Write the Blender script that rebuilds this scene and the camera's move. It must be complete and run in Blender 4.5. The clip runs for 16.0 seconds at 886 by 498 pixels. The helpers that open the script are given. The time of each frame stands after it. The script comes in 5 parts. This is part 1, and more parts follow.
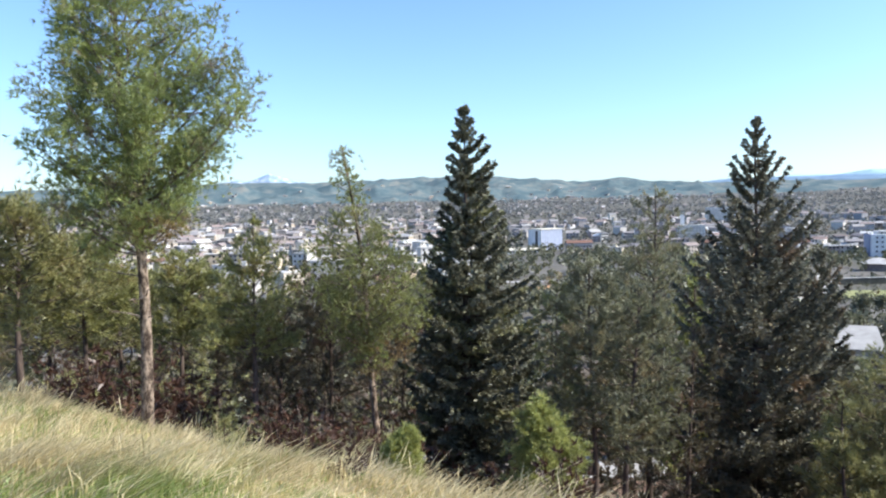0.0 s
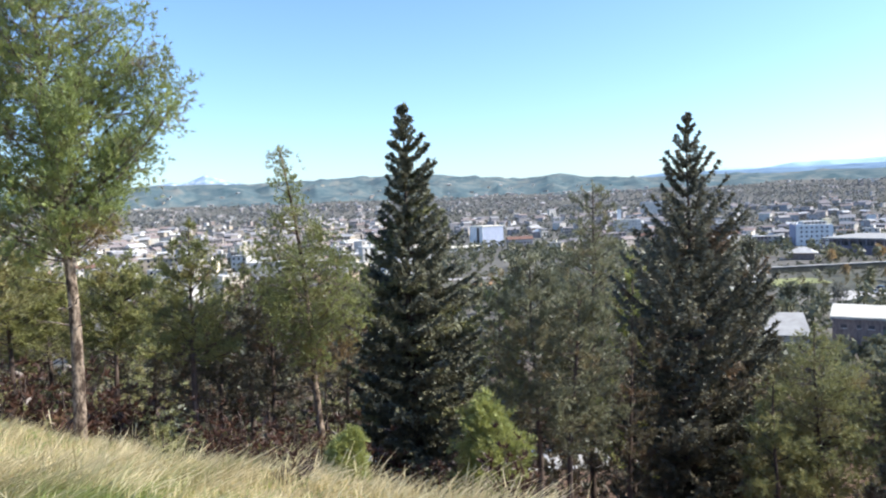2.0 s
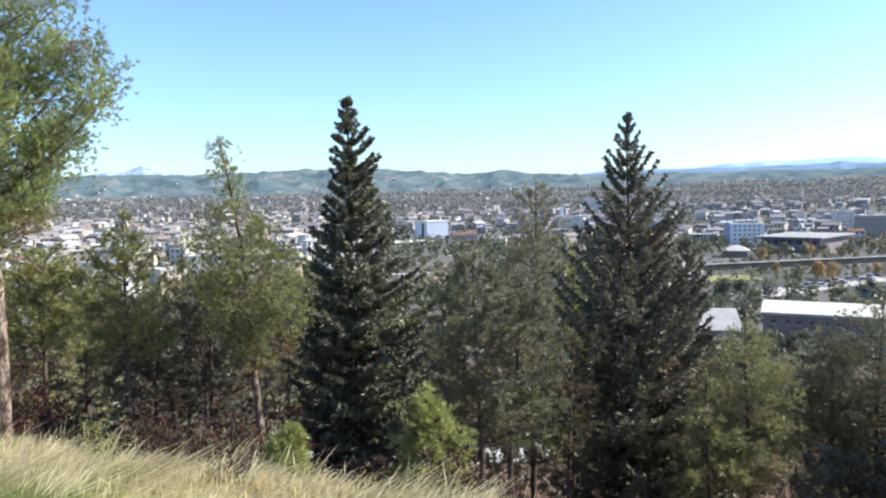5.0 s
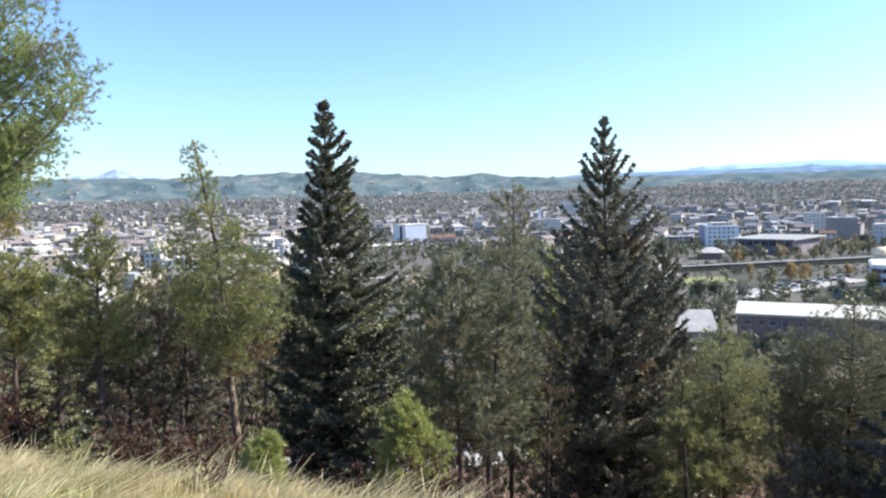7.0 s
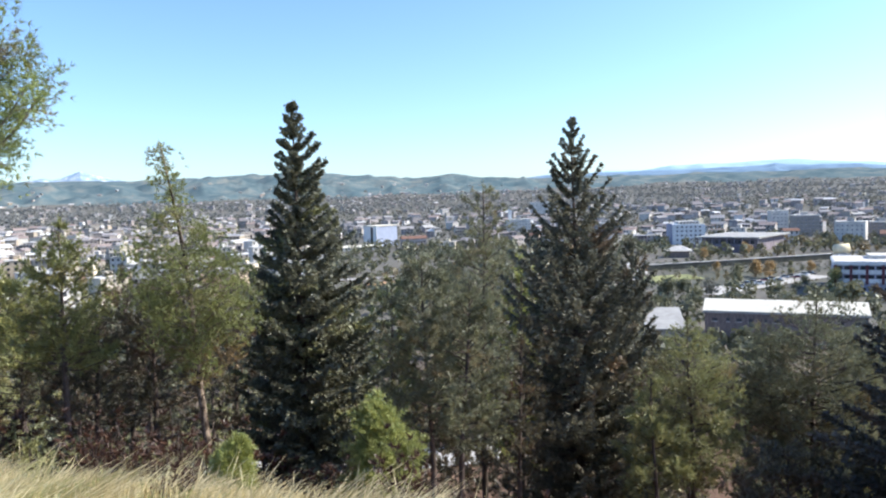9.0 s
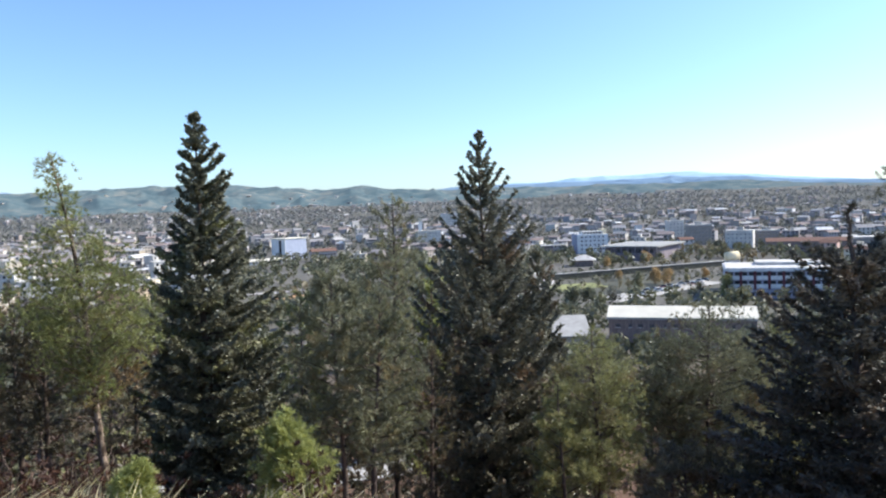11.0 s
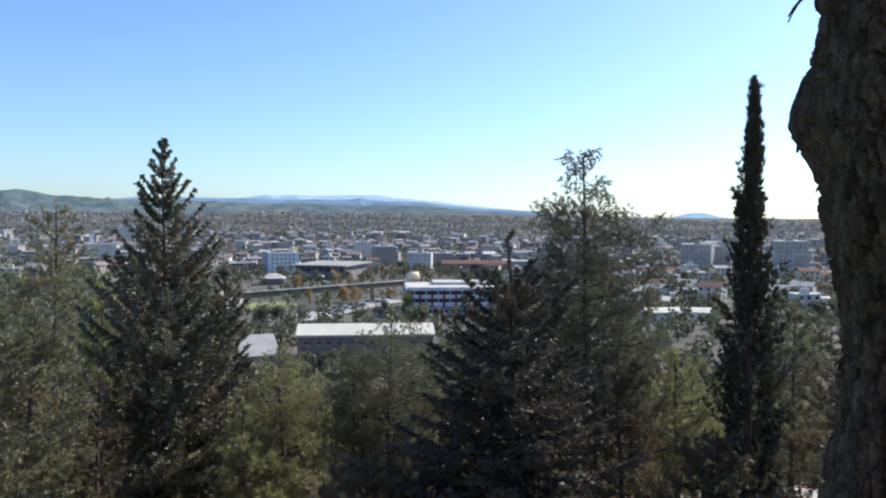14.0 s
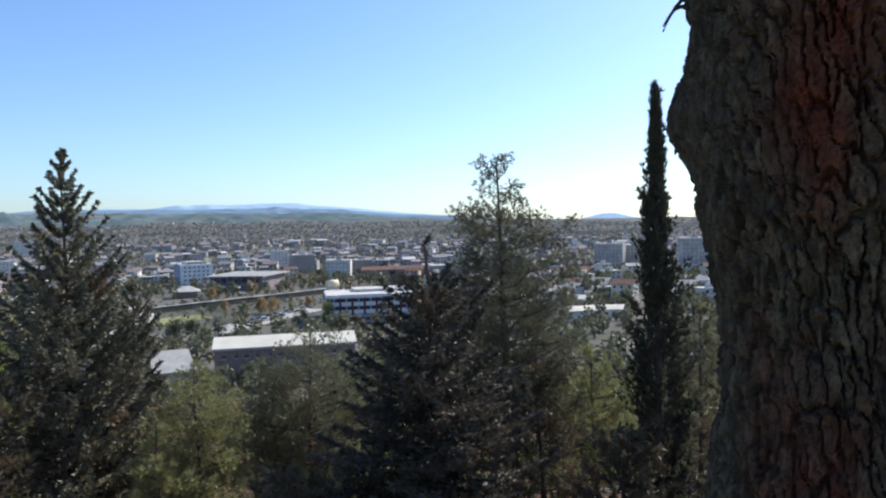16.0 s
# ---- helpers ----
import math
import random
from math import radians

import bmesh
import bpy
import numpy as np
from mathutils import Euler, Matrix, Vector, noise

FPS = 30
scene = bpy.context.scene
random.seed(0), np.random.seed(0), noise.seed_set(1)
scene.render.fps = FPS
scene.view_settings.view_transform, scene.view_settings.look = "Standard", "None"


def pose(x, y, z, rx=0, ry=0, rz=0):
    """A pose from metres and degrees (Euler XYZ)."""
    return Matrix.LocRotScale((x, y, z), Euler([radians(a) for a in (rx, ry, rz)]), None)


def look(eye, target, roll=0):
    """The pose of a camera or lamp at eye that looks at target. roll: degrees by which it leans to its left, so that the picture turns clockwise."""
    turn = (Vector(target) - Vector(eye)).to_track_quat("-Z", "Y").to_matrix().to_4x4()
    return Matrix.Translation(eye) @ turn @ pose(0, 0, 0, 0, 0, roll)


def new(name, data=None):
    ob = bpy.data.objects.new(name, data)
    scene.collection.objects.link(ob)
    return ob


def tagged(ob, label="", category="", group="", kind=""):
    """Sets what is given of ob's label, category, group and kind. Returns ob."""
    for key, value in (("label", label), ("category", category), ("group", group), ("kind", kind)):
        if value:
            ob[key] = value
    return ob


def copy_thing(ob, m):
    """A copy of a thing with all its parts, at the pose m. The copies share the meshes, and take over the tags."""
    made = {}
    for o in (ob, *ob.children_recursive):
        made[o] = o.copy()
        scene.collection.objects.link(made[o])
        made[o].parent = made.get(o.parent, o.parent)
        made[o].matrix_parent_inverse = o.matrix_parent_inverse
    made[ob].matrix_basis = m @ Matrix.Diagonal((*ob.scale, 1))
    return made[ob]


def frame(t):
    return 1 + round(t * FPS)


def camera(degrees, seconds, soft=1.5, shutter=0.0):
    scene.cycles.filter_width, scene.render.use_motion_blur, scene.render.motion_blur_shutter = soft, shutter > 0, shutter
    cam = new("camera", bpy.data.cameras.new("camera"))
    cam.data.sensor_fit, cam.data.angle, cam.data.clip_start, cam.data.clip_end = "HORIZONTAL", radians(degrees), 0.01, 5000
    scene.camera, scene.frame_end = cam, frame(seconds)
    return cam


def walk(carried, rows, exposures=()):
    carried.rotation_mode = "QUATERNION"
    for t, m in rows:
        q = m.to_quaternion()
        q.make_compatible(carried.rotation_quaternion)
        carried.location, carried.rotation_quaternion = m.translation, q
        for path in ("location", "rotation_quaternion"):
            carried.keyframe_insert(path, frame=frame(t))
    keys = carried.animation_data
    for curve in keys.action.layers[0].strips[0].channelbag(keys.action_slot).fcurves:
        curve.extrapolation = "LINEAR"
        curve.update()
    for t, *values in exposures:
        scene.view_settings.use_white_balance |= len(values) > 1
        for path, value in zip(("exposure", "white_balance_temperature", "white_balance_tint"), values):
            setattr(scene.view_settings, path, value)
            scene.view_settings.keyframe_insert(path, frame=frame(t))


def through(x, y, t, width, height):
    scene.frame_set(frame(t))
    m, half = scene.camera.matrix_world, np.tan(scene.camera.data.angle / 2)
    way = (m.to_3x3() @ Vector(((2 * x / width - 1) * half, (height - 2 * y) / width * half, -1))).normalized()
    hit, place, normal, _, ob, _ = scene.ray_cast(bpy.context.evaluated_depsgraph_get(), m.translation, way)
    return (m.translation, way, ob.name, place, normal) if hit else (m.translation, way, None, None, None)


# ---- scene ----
cam = camera(63.36, 16.0, soft=2.15)
PATH = [
    (0.0, pose(-0.074, -0.019, 39.987, 86.66, 1.25, -0.00)),
    (0.5, pose(-0.070, -0.016, 39.986, 86.85, 2.26, -1.07)),
    (1.0, pose(-0.072, -0.010, 39.993, 86.93, 1.34, -1.73)),
    (1.5, pose(-0.066, -0.001, 39.986, 86.24, 0.63, -1.92)),
    (2.0, pose(-0.057, 0.009, 39.986, 86.40, 2.29, -4.68)),
    (2.5, pose(-0.051, 0.006, 39.978, 86.22, 1.45, -5.19)),
    (3.0, pose(-0.052, 0.017, 39.978, 85.88, 2.01, -6.73)),
    (3.5, pose(-0.049, 0.018, 39.980, 86.26, 1.73, -7.79)),
    (4.0, pose(-0.037, 0.018, 39.980, 86.13, 1.34, -8.52)),
    (4.2, pose(-0.035, 0.020, 39.981, 85.73, 1.53, -8.93)),
    (6.3, pose(-0.015, 0.046, 40.003, 86.30, 1.40, -9.17)),
    (6.5, pose(-0.014, 0.048, 40.004, 86.35, 1.27, -10.13)),
    (7.0, pose(-0.013, 0.053, 40.008, 86.05, 1.57, -10.79)),
    (7.5, pose(-0.010, 0.049, 40.002, 85.85, 1.68, -11.49)),
    (8.0, pose(-0.004, 0.037, 40.002, 85.58, 1.35, -11.70)),
    (8.2, pose(-0.004, 0.035, 40.002, 85.57, 1.67, -11.63)),
    (10.3, pose(-0.004, 0.004, 40.008, 86.76, 2.58, -17.46)),
    (10.5, pose(-0.004, 0.001, 40.008, 86.43, 2.76, -18.20)),
    (11.0, pose(0.012, -0.030, 40.016, 86.72, 2.22, -20.27)),
    (11.5, pose(0.022, -0.031, 39.997, 87.34, 2.02, -23.99)),
    (12.0, pose(0.054, -0.026, 39.999, 87.13, 1.47, -29.91)),
    (12.5, pose(0.060, -0.005, 39.999, 87.22, 1.95, -33.39)),
    (13.0, pose(0.052, 0.028, 40.004, 86.77, 1.81, -38.55)),
    (13.5, pose(0.044, 0.040, 40.008, 86.85, -0.15, -40.33)),
    (14.0, pose(0.060, 0.022, 40.016, 87.79, -0.37, -44.48)),
    (14.5, pose(0.060, 0.002, 40.017, 87.50, -0.28, -46.43)),
    (15.0, pose(0.073, -0.032, 40.018, 88.16, 0.20, -42.20)),
    (15.5, pose(0.084, -0.060, 40.035, 88.93, 1.76, -43.96)),
    (16.0, pose(0.078, -0.027, 40.016, 88.18, 1.16, -50.97)),
]
walk(cam, PATH, exposures=[
    (0.0, 0.72), (4.0, 0.74), (8.0, 0.74), (11.0, 0.55), (13.0, 0.33), (14.5, 0.22), (16.0, 0.2)])

# ---- world and sun ----
EYE = 40.0
SUN_AZ, SUN_EL = 98.0, 38.0
world = bpy.data.worlds.new("sky")
scene.world = world
world.use_nodes = True
wn = world.node_tree.nodes
wn.clear()
sky = wn.new("ShaderNodeTexSky")
sky.sky_type = "NISHITA"
sky.sun_disc = False
sky.sun_elevation = radians(SUN_EL)
sky.sun_rotation = radians(SUN_AZ)
sky.altitude = 100
sky.air_density = 1.0
sky.dust_density = 0.8
sky.ozone_density = 3.0
bgn = wn.new("ShaderNodeBackground")
bgn.inputs["Strength"].default_value = 0.15
wout = wn.new("ShaderNodeOutputWorld")
tone = wn.new("ShaderNodeMix")
tone.data_type, tone.blend_type = "RGBA", "MULTIPLY"
tone.inputs[0].default_value = 1.0
tone.inputs[7].default_value = (0.82, 0.965, 1.165, 1)
world.node_tree.links.new(sky.outputs[0], tone.inputs[6])
world.node_tree.links.new(tone.outputs[2], bgn.inputs["Color"])
world.node_tree.links.new(bgn.outputs[0], wout.inputs["Surface"])

sun_data = bpy.data.lights.new("sun", "SUN")
sun_data.energy = 5.0
sun_data.angle = radians(0.55)
sun_data.color = (1.0, 0.94, 0.84)
sun = new("sun", sun_data)
sun_dir = Vector((math.sin(radians(SUN_AZ)) * math.cos(radians(SUN_EL)),
                  math.cos(radians(SUN_AZ)) * math.cos(radians(SUN_EL)), math.sin(radians(SUN_EL))))
sun.matrix_world = look(sun_dir * 100, (0, 0, 0))
tagged(sun, kind="structure")



# ---- materials ----
def mat(name, rough=0.8, metal=0.0, spec=0.3):
    m = bpy.data.materials.new(name)
    m.use_nodes = True
    b = m.node_tree.nodes["Principled BSDF"]
    b.inputs["Roughness"].default_value = rough
    b.inputs["Metallic"].default_value = metal
    b.inputs["Specular IOR Level"].default_value = spec
    return m, m.node_tree.nodes, m.node_tree.links, b


def noise_node(n, l, scale, detail=4.0, rough=0.6, space="Object", stretch=None):
    tc = n.new("ShaderNodeTexCoord")
    t = n.new("ShaderNodeTexNoise")
    t.inputs["Scale"].default_value = scale
    t.inputs["Detail"].default_value = detail
    t.inputs["Roughness"].default_value = rough
    if stretch:
        mp = n.new("ShaderNodeMapping")
        mp.inputs["Scale"].default_value = stretch
        l.new(tc.outputs[space], mp.inputs["Vector"])
        l.new(mp.outputs[0], t.inputs["Vector"])
    else:
        l.new(tc.outputs[space], t.inputs["Vector"])
    return t.outputs["Fac"]


def ramp(n, l, fac, stops):
    r = n.new("ShaderNodeValToRGB")
    e = r.color_ramp.elements
    while len(e) < len(stops):
        e.new(0.5)
    for k, (p, c) in zip(e, stops):
        k.position, k.color = p, (*c, 1)
    if fac is not None:
        l.new(fac, r.inputs[0])
    return r.outputs[0]


def mix(n, l, fac, a, b, mode="MIX"):
    m = n.new("ShaderNodeMix")
    m.data_type, m.blend_type = "RGBA", mode
    for sock, val in ((m.inputs[0], fac), (m.inputs[6], a), (m.inputs[7], b)):
        if isinstance(val, (int, float)):
            sock.default_value = val
        elif isinstance(val, tuple):
            sock.default_value = (*val, 1)
        else:
            l.new(val, sock)
    return m.outputs[2]


def bump(n, l, b, height, strength=0.4, dist=0.02):
    k = n.new("ShaderNodeBump")
    k.inputs["Strength"].default_value = strength
    k.inputs["Distance"].default_value = dist
    l.new(height, k.inputs["Height"])
    l.new(k.outputs[0], b.inputs["Normal"])


def foliage(name, dark, light, dry=None, dry_amount=0.3, patch=1.2, through=0.35):
    """Leaf material: a patchy mix of two greens, some dead needles, light shining through."""
    m = bpy.data.materials.new(name)
    m.use_nodes = True
    n, l = m.node_tree.nodes, m.node_tree.links
    n.clear()
    geo = n.new("ShaderNodeNewGeometry")
    f = noise_node(n, l, patch, 3.0, 0.6)
    c = ramp(n, l, f, [(0.36, dark), (0.64, light)])
    c = mix(n, l, 0.5, c, ramp(n, l, geo.outputs["Random Per Island"], [(0.0, dark), (1.0, light)]))
    if dry:
        f2 = noise_node(n, l, patch * 0.8, 2.0, 0.5, stretch=(1, 1, 1.3))
        fac = ramp(n, l, f2, [(0.62 - dry_amount * 0.4, (0, 0, 0)), (0.78 - dry_amount * 0.4, (1, 1, 1))])
        c = mix(n, l, fac, c, dry)
    d = n.new("ShaderNodeBsdfDiffuse")
    tr = n.new("ShaderNodeBsdfTranslucent")
    gl = n.new("ShaderNodeBsdfGlossy")
    gl.inputs["Roughness"].default_value = 0.45
    gl.inputs["Color"].default_value = (0.55, 0.58, 0.6, 1)
    ms = n.new("ShaderNodeMixShader")
    ms.inputs[0].default_value = through
    ms2 = n.new("ShaderNodeMixShader")
    ms2.inputs[0].default_value = 0.05
    out = n.new("ShaderNodeOutputMaterial")
    l.new(c, d.inputs["Color"])
    l.new(c, tr.inputs["Color"])
    l.new(d.outputs[0], ms.inputs[1])
    l.new(tr.outputs[0], ms.inputs[2])
    l.new(ms.outputs[0], ms2.inputs[1])
    l.new(gl.outputs[0], ms2.inputs[2])
    l.new(ms2.outputs[0], out.inputs["Surface"])
    return m


def bark(name, dark, light, scale=9.0, span=(0.35, 0.68), squash=0.25):
    m, n, l, b = mat(name, 0.95, spec=0.1)
    f = noise_node(n, l, scale, 6.0, 0.7, stretch=(1, 1, squash))
    l.new(ramp(n, l, f, [(span[0], dark), (span[1], light)]), b.inputs["Base Color"])
    bump(n, l, b, f, 0.8, 0.02)
    return m


def plaster(name, col, var=0.12, rough=0.85, scale=0.35):
    """Painted render or concrete with broad stains and fine grain; shade varies from house to house."""
    m, n, l, b = mat(name, rough, spec=0.15)
    f = noise_node(n, l, scale, 5.0, 0.65, stretch=(1, 1, 0.4))
    lo = tuple(c * (1 - var * 2.2) for c in col)
    hi = tuple(min(0.9, c * (1 + var)) for c in col)
    c = ramp(n, l, f, [(0.3, lo), (0.62, hi)])
    l.new(c, b.inputs["Base Color"])
    bump(n, l, b, noise_node(n, l, 12.0, 3.0), 0.2, 0.01)
    return m


def island(name, cols, rough=0.85, grain=0.5):
    """Each loose piece takes one of the given colours, with stains over all."""
    m, n, l, b = mat(name, rough, spec=0.15)
    geo = n.new("ShaderNodeNewGeometry")
    r = n.new("ShaderNodeValToRGB")
    r.color_ramp.interpolation = "CONSTANT"
    e = r.color_ramp.elements
    while len(e) < len(cols):
        e.new(0.5)
    for i, (k, c) in enumerate(zip(e, cols)):
        k.position, k.color = i / len(cols), (*c, 1)
    l.new(geo.outputs["Random Per Island"], r.inputs[0])
    f = noise_node(n, l, grain, 4.0, 0.6)
    c = mix(n, l, 0.55, r.outputs[0], ramp(n, l, f, [(0.3, (0.45, 0.43, 0.42)), (0.65, (1, 1, 1))]), "MULTIPLY")
    l.new(c, b.inputs["Base Color"])
    return m


M = {}
M["pine"] = foliage("pine_needles", (0.105, 0.14, 0.07), (0.42, 0.48, 0.15), (0.26, 0.21, 0.15), 0.2, 1.5)
M["pine_side"] = foliage("olive_pine_needles", (0.09, 0.095, 0.05), (0.38, 0.36, 0.13), (0.22, 0.145, 0.075), 0.15, 0.9)
M["pine_blue"] = foliage("pine_needles_grey", (0.105, 0.108, 0.07), (0.32, 0.315, 0.175), (0.23, 0.17, 0.09), 0.2, 0.9)
# Darker, browner copy of the pine needles, with the wood's shade put into the colour.
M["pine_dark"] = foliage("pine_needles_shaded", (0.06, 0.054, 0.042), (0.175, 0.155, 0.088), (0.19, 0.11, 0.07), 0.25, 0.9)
M["pine_dry"] = foliage("pine_needles_yellowing", (0.10, 0.11, 0.055), (0.43, 0.425, 0.145), (0.26, 0.18, 0.08), 0.14, 0.7)
M["pine_mid"] = foliage("mid_green_pine_needles", (0.085, 0.10, 0.05), (0.38, 0.395, 0.135), (0.25, 0.18, 0.08), 0.14, 0.7)
M["olive"] = foliage("olive_green_leaves", (0.17, 0.18, 0.08), (0.42, 0.41, 0.18), (0.24, 0.19, 0.09), 0.2, 0.9)
M["pine_pale"] = foliage("pale_olive_needles", (0.15, 0.15, 0.09), (0.35, 0.34, 0.19), (0.26, 0.2, 0.11), 0.2, 0.9, 0.4)
M["young"] = foliage("young_pine_needles", (0.23, 0.25, 0.07), (0.48, 0.50, 0.18), None, 0, 1.5, 0.4)
M["spruce"] = foliage("spruce_needles", (0.065, 0.067, 0.05), (0.29, 0.285, 0.19), (0.29, 0.29, 0.13), 0.2, 1.0, 0.2)
M["spruce_brown"] = foliage("spruce_needles_brownish", (0.09, 0.088, 0.068), (0.33, 0.315, 0.22), (0.27, 0.19, 0.12), 0.2, 0.8, 0.2)
M["cedar"] = foliage("cedar_needles", (0.05, 0.048, 0.042), (0.16, 0.145, 0.11), (0.16, 0.115, 0.08), 0.2, 0.8, 0.2)
M["pine_grey"] = foliage("backlit_pine_needles", (0.07, 0.072, 0.05), (0.24, 0.235, 0.15), None, 0, 0.9, 0.4)
M["cypress"] = foliage("cypress_scales", (0.03, 0.036, 0.026), (0.085, 0.088, 0.06), None, 0, 1.5, 0.2)
M["dry_leaf"] = foliage("dead_leaves", (0.055, 0.032, 0.024), (0.15, 0.075, 0.048), (0.22, 0.14, 0.07), 0.2, 1.5)
M["autumn"] = foliage("autumn_leaves", (0.3, 0.2, 0.09), (0.52, 0.36, 0.17), None, 0, 0.8, 0.4)
M["dry_needles"] = foliage("dead_pine_needles", (0.20, 0.13, 0.06), (0.42, 0.29, 0.13), (0.28, 0.32, 0.11), 0.42, 1.4, 0.35)
M["straw"] = foliage("dry_grass_blades", (0.44, 0.35, 0.17), (0.92, 0.81, 0.51), (0.3, 0.33, 0.1), 0.08, 0.7, 0.42)
M["grass"] = foliage("green_grass_blades", (0.16, 0.22, 0.055), (0.36, 0.43, 0.14), (0.6, 0.52, 0.26), 0.25, 0.9, 0.35)
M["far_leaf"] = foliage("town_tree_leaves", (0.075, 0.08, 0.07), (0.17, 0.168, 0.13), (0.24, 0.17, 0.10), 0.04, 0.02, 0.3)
# Leaves of the farthest trees: haze is put into the colour, paler and greyer.
M["hazy_leaf"] = foliage("distant_leaves_haze_tint", (0.14, 0.146, 0.14), (0.235, 0.23, 0.205), None, 0, 0.01, 0.3)
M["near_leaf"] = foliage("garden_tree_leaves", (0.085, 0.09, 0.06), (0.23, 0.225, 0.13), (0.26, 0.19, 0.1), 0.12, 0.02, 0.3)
M["bark_pine"] = bark("pine_bark", (0.05, 0.036, 0.028), (0.34, 0.265, 0.2), 9.0, (0.44, 0.6), 0.5)
M["bark_twig"] = bark("grey_brown_twigs", (0.09, 0.07, 0.06), (0.27, 0.22, 0.185), 7.0)
M["bark_dark"] = bark("dark_bark", (0.05, 0.04, 0.035), (0.17, 0.13, 0.11))
M["roof_white"] = plaster("pale_sheet_roof", (0.72, 0.67, 0.545), 0.06, 0.5, 0.2)
M["concrete"] = plaster("weathered_concrete", (0.42, 0.40, 0.37), 0.18)
M["concrete_pale"] = plaster("pale_concrete", (0.6, 0.57, 0.52), 0.12)
M["white_wall"] = plaster("white_render", (0.74, 0.73, 0.71), 0.08)
M["blue_wall"] = plaster("lilac_blue_render", (0.33, 0.37, 0.47), 0.05)
M["lilac_wall"] = plaster("grey_lilac_render", (0.36, 0.36, 0.43), 0.08)
M["brick_wall"] = plaster("dull_brick_wall", (0.26, 0.205, 0.185), 0.2, scale=1.5)
M["maroon"] = plaster("maroon_paint", (0.16, 0.06, 0.07), 0.1)
M["hall_wall"] = plaster("purple_brown_wall", (0.24, 0.205, 0.225), 0.15)
M["dark_wall"] = plaster("dark_stone_wall", (0.085, 0.085, 0.07), 0.2)
M["slab"] = plaster("dull_roof_slab", (0.37, 0.36, 0.335), 0.1)
M["cream"] = plaster("cream_paint", (0.72, 0.62, 0.42), 0.1)
M["brown_roof"] = plaster("red_brown_tiles", (0.21, 0.125, 0.095), 0.2, scale=1.2)
M["asphalt"] = plaster("pale_road", (0.36, 0.34, 0.32), 0.12)
M["gravel"] = plaster("white_gravel", (0.44, 0.42, 0.38), 0.1)
M["lawn"] = plaster("town_lawn", (0.27, 0.28, 0.12), 0.2)
M["earth"] = plaster("orange_earth", (0.46, 0.27, 0.14), 0.2)
gm, gn, gl_, gb = mat("window_glass_dark", 0.15, spec=0.5)
gb.inputs["Base Color"].default_value = (0.035, 0.04, 0.05, 1)
M["glass"] = gm
# Panes lightened in colour to imitate sky light and haze on the glass.
M["pale_pane"] = plaster("sky_lit_panes", (0.2, 0.2, 0.22), 0.1, 0.4)
M["dull_glass"] = plaster("dusty_panes", (0.10, 0.095, 0.1), 0.1, 0.4)
M["walls"] = island("house_walls", [(0.48, 0.45, 0.43), (0.41, 0.38, 0.37), (0.8, 0.78, 0.75), (0.43, 0.39, 0.35), (0.37, 0.35, 0.35),
                                    (0.48, 0.43, 0.40), (0.40, 0.34, 0.31), (0.44, 0.43, 0.43), (0.63, 0.6, 0.55)])
M["walls_white"] = island("block_walls", [(0.56, 0.52, 0.45), (0.42, 0.38, 0.33), (0.70, 0.66, 0.58), (0.46, 0.39, 0.30), (0.34, 0.31, 0.28), (0.48, 0.43, 0.36), (0.38, 0.36, 0.33)])
M["roofs"] = island("house_roofs", [(0.32, 0.27, 0.25), (0.38, 0.36, 0.35), (0.34, 0.26, 0.23), (0.33, 0.30, 0.29), (0.46, 0.45, 0.43),
                                    (0.30, 0.27, 0.26), (0.72, 0.71, 0.69), (0.36, 0.29, 0.26), (0.33, 0.32, 0.32)])


def terrain_material():
    m, n, l, b = mat("hillside_and_plain", 0.95, spec=0.1)
    f1 = noise_node(n, l, 0.012, 6.0, 0.65)
    f2 = noise_node(n, l, 1.4, 5.0, 0.7)
    town = ramp(n, l, f1, [(0.3, (0.10, 0.105, 0.08)), (0.45, (0.13, 0.125, 0.105)), (0.58, (0.17, 0.16, 0.14)), (0.7, (0.115, 0.12, 0.09))])
    near = ramp(n, l, f2, [(0.3, (0.07, 0.042, 0.03)), (0.5, (0.14, 0.085, 0.058)), (0.7, (0.2, 0.14, 0.085))])
    sep = n.new("ShaderNodeSeparateXYZ")
    tc = n.new("ShaderNodeTexCoord")
    l.new(tc.outputs["Object"], sep.inputs[0])
    r = n.new("ShaderNodeMapRange")
    r.inputs[1].default_value, r.inputs[2].default_value = 35.9, 36.9
    l.new(sep.outputs[2], r.inputs[0])
    up = n.new("ShaderNodeVectorMath")
    up.operation = "LENGTH"
    l.new(tc.outputs["Object"], up.inputs[0])
    r2 = n.new("ShaderNodeMapRange")
    r2.inputs[1].default_value, r2.inputs[2].default_value = 110.0, 210.0
    l.new(up.outputs["Value"], r2.inputs[0])
    thatch = ramp(n, l, f2, [(0.3, (0.2, 0.17, 0.08)), (0.5, (0.34, 0.28, 0.15)), (0.7, (0.42, 0.37, 0.2))])
    near = mix(n, l, r.outputs[0], near, thatch)
    l.new(mix(n, l, r2.outputs[0], near, town), b.inputs["Base Color"])
    bump(n, l, b, f2, 0.5, 0.1)
    return m


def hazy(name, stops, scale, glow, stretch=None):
    """Far hills and mountains, a backdrop seen through miles of air; the haze is painted into colour and glow."""
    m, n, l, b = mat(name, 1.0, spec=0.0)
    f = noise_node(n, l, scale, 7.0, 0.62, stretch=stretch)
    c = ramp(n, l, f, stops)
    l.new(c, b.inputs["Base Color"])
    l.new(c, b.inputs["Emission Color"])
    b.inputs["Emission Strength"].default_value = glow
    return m


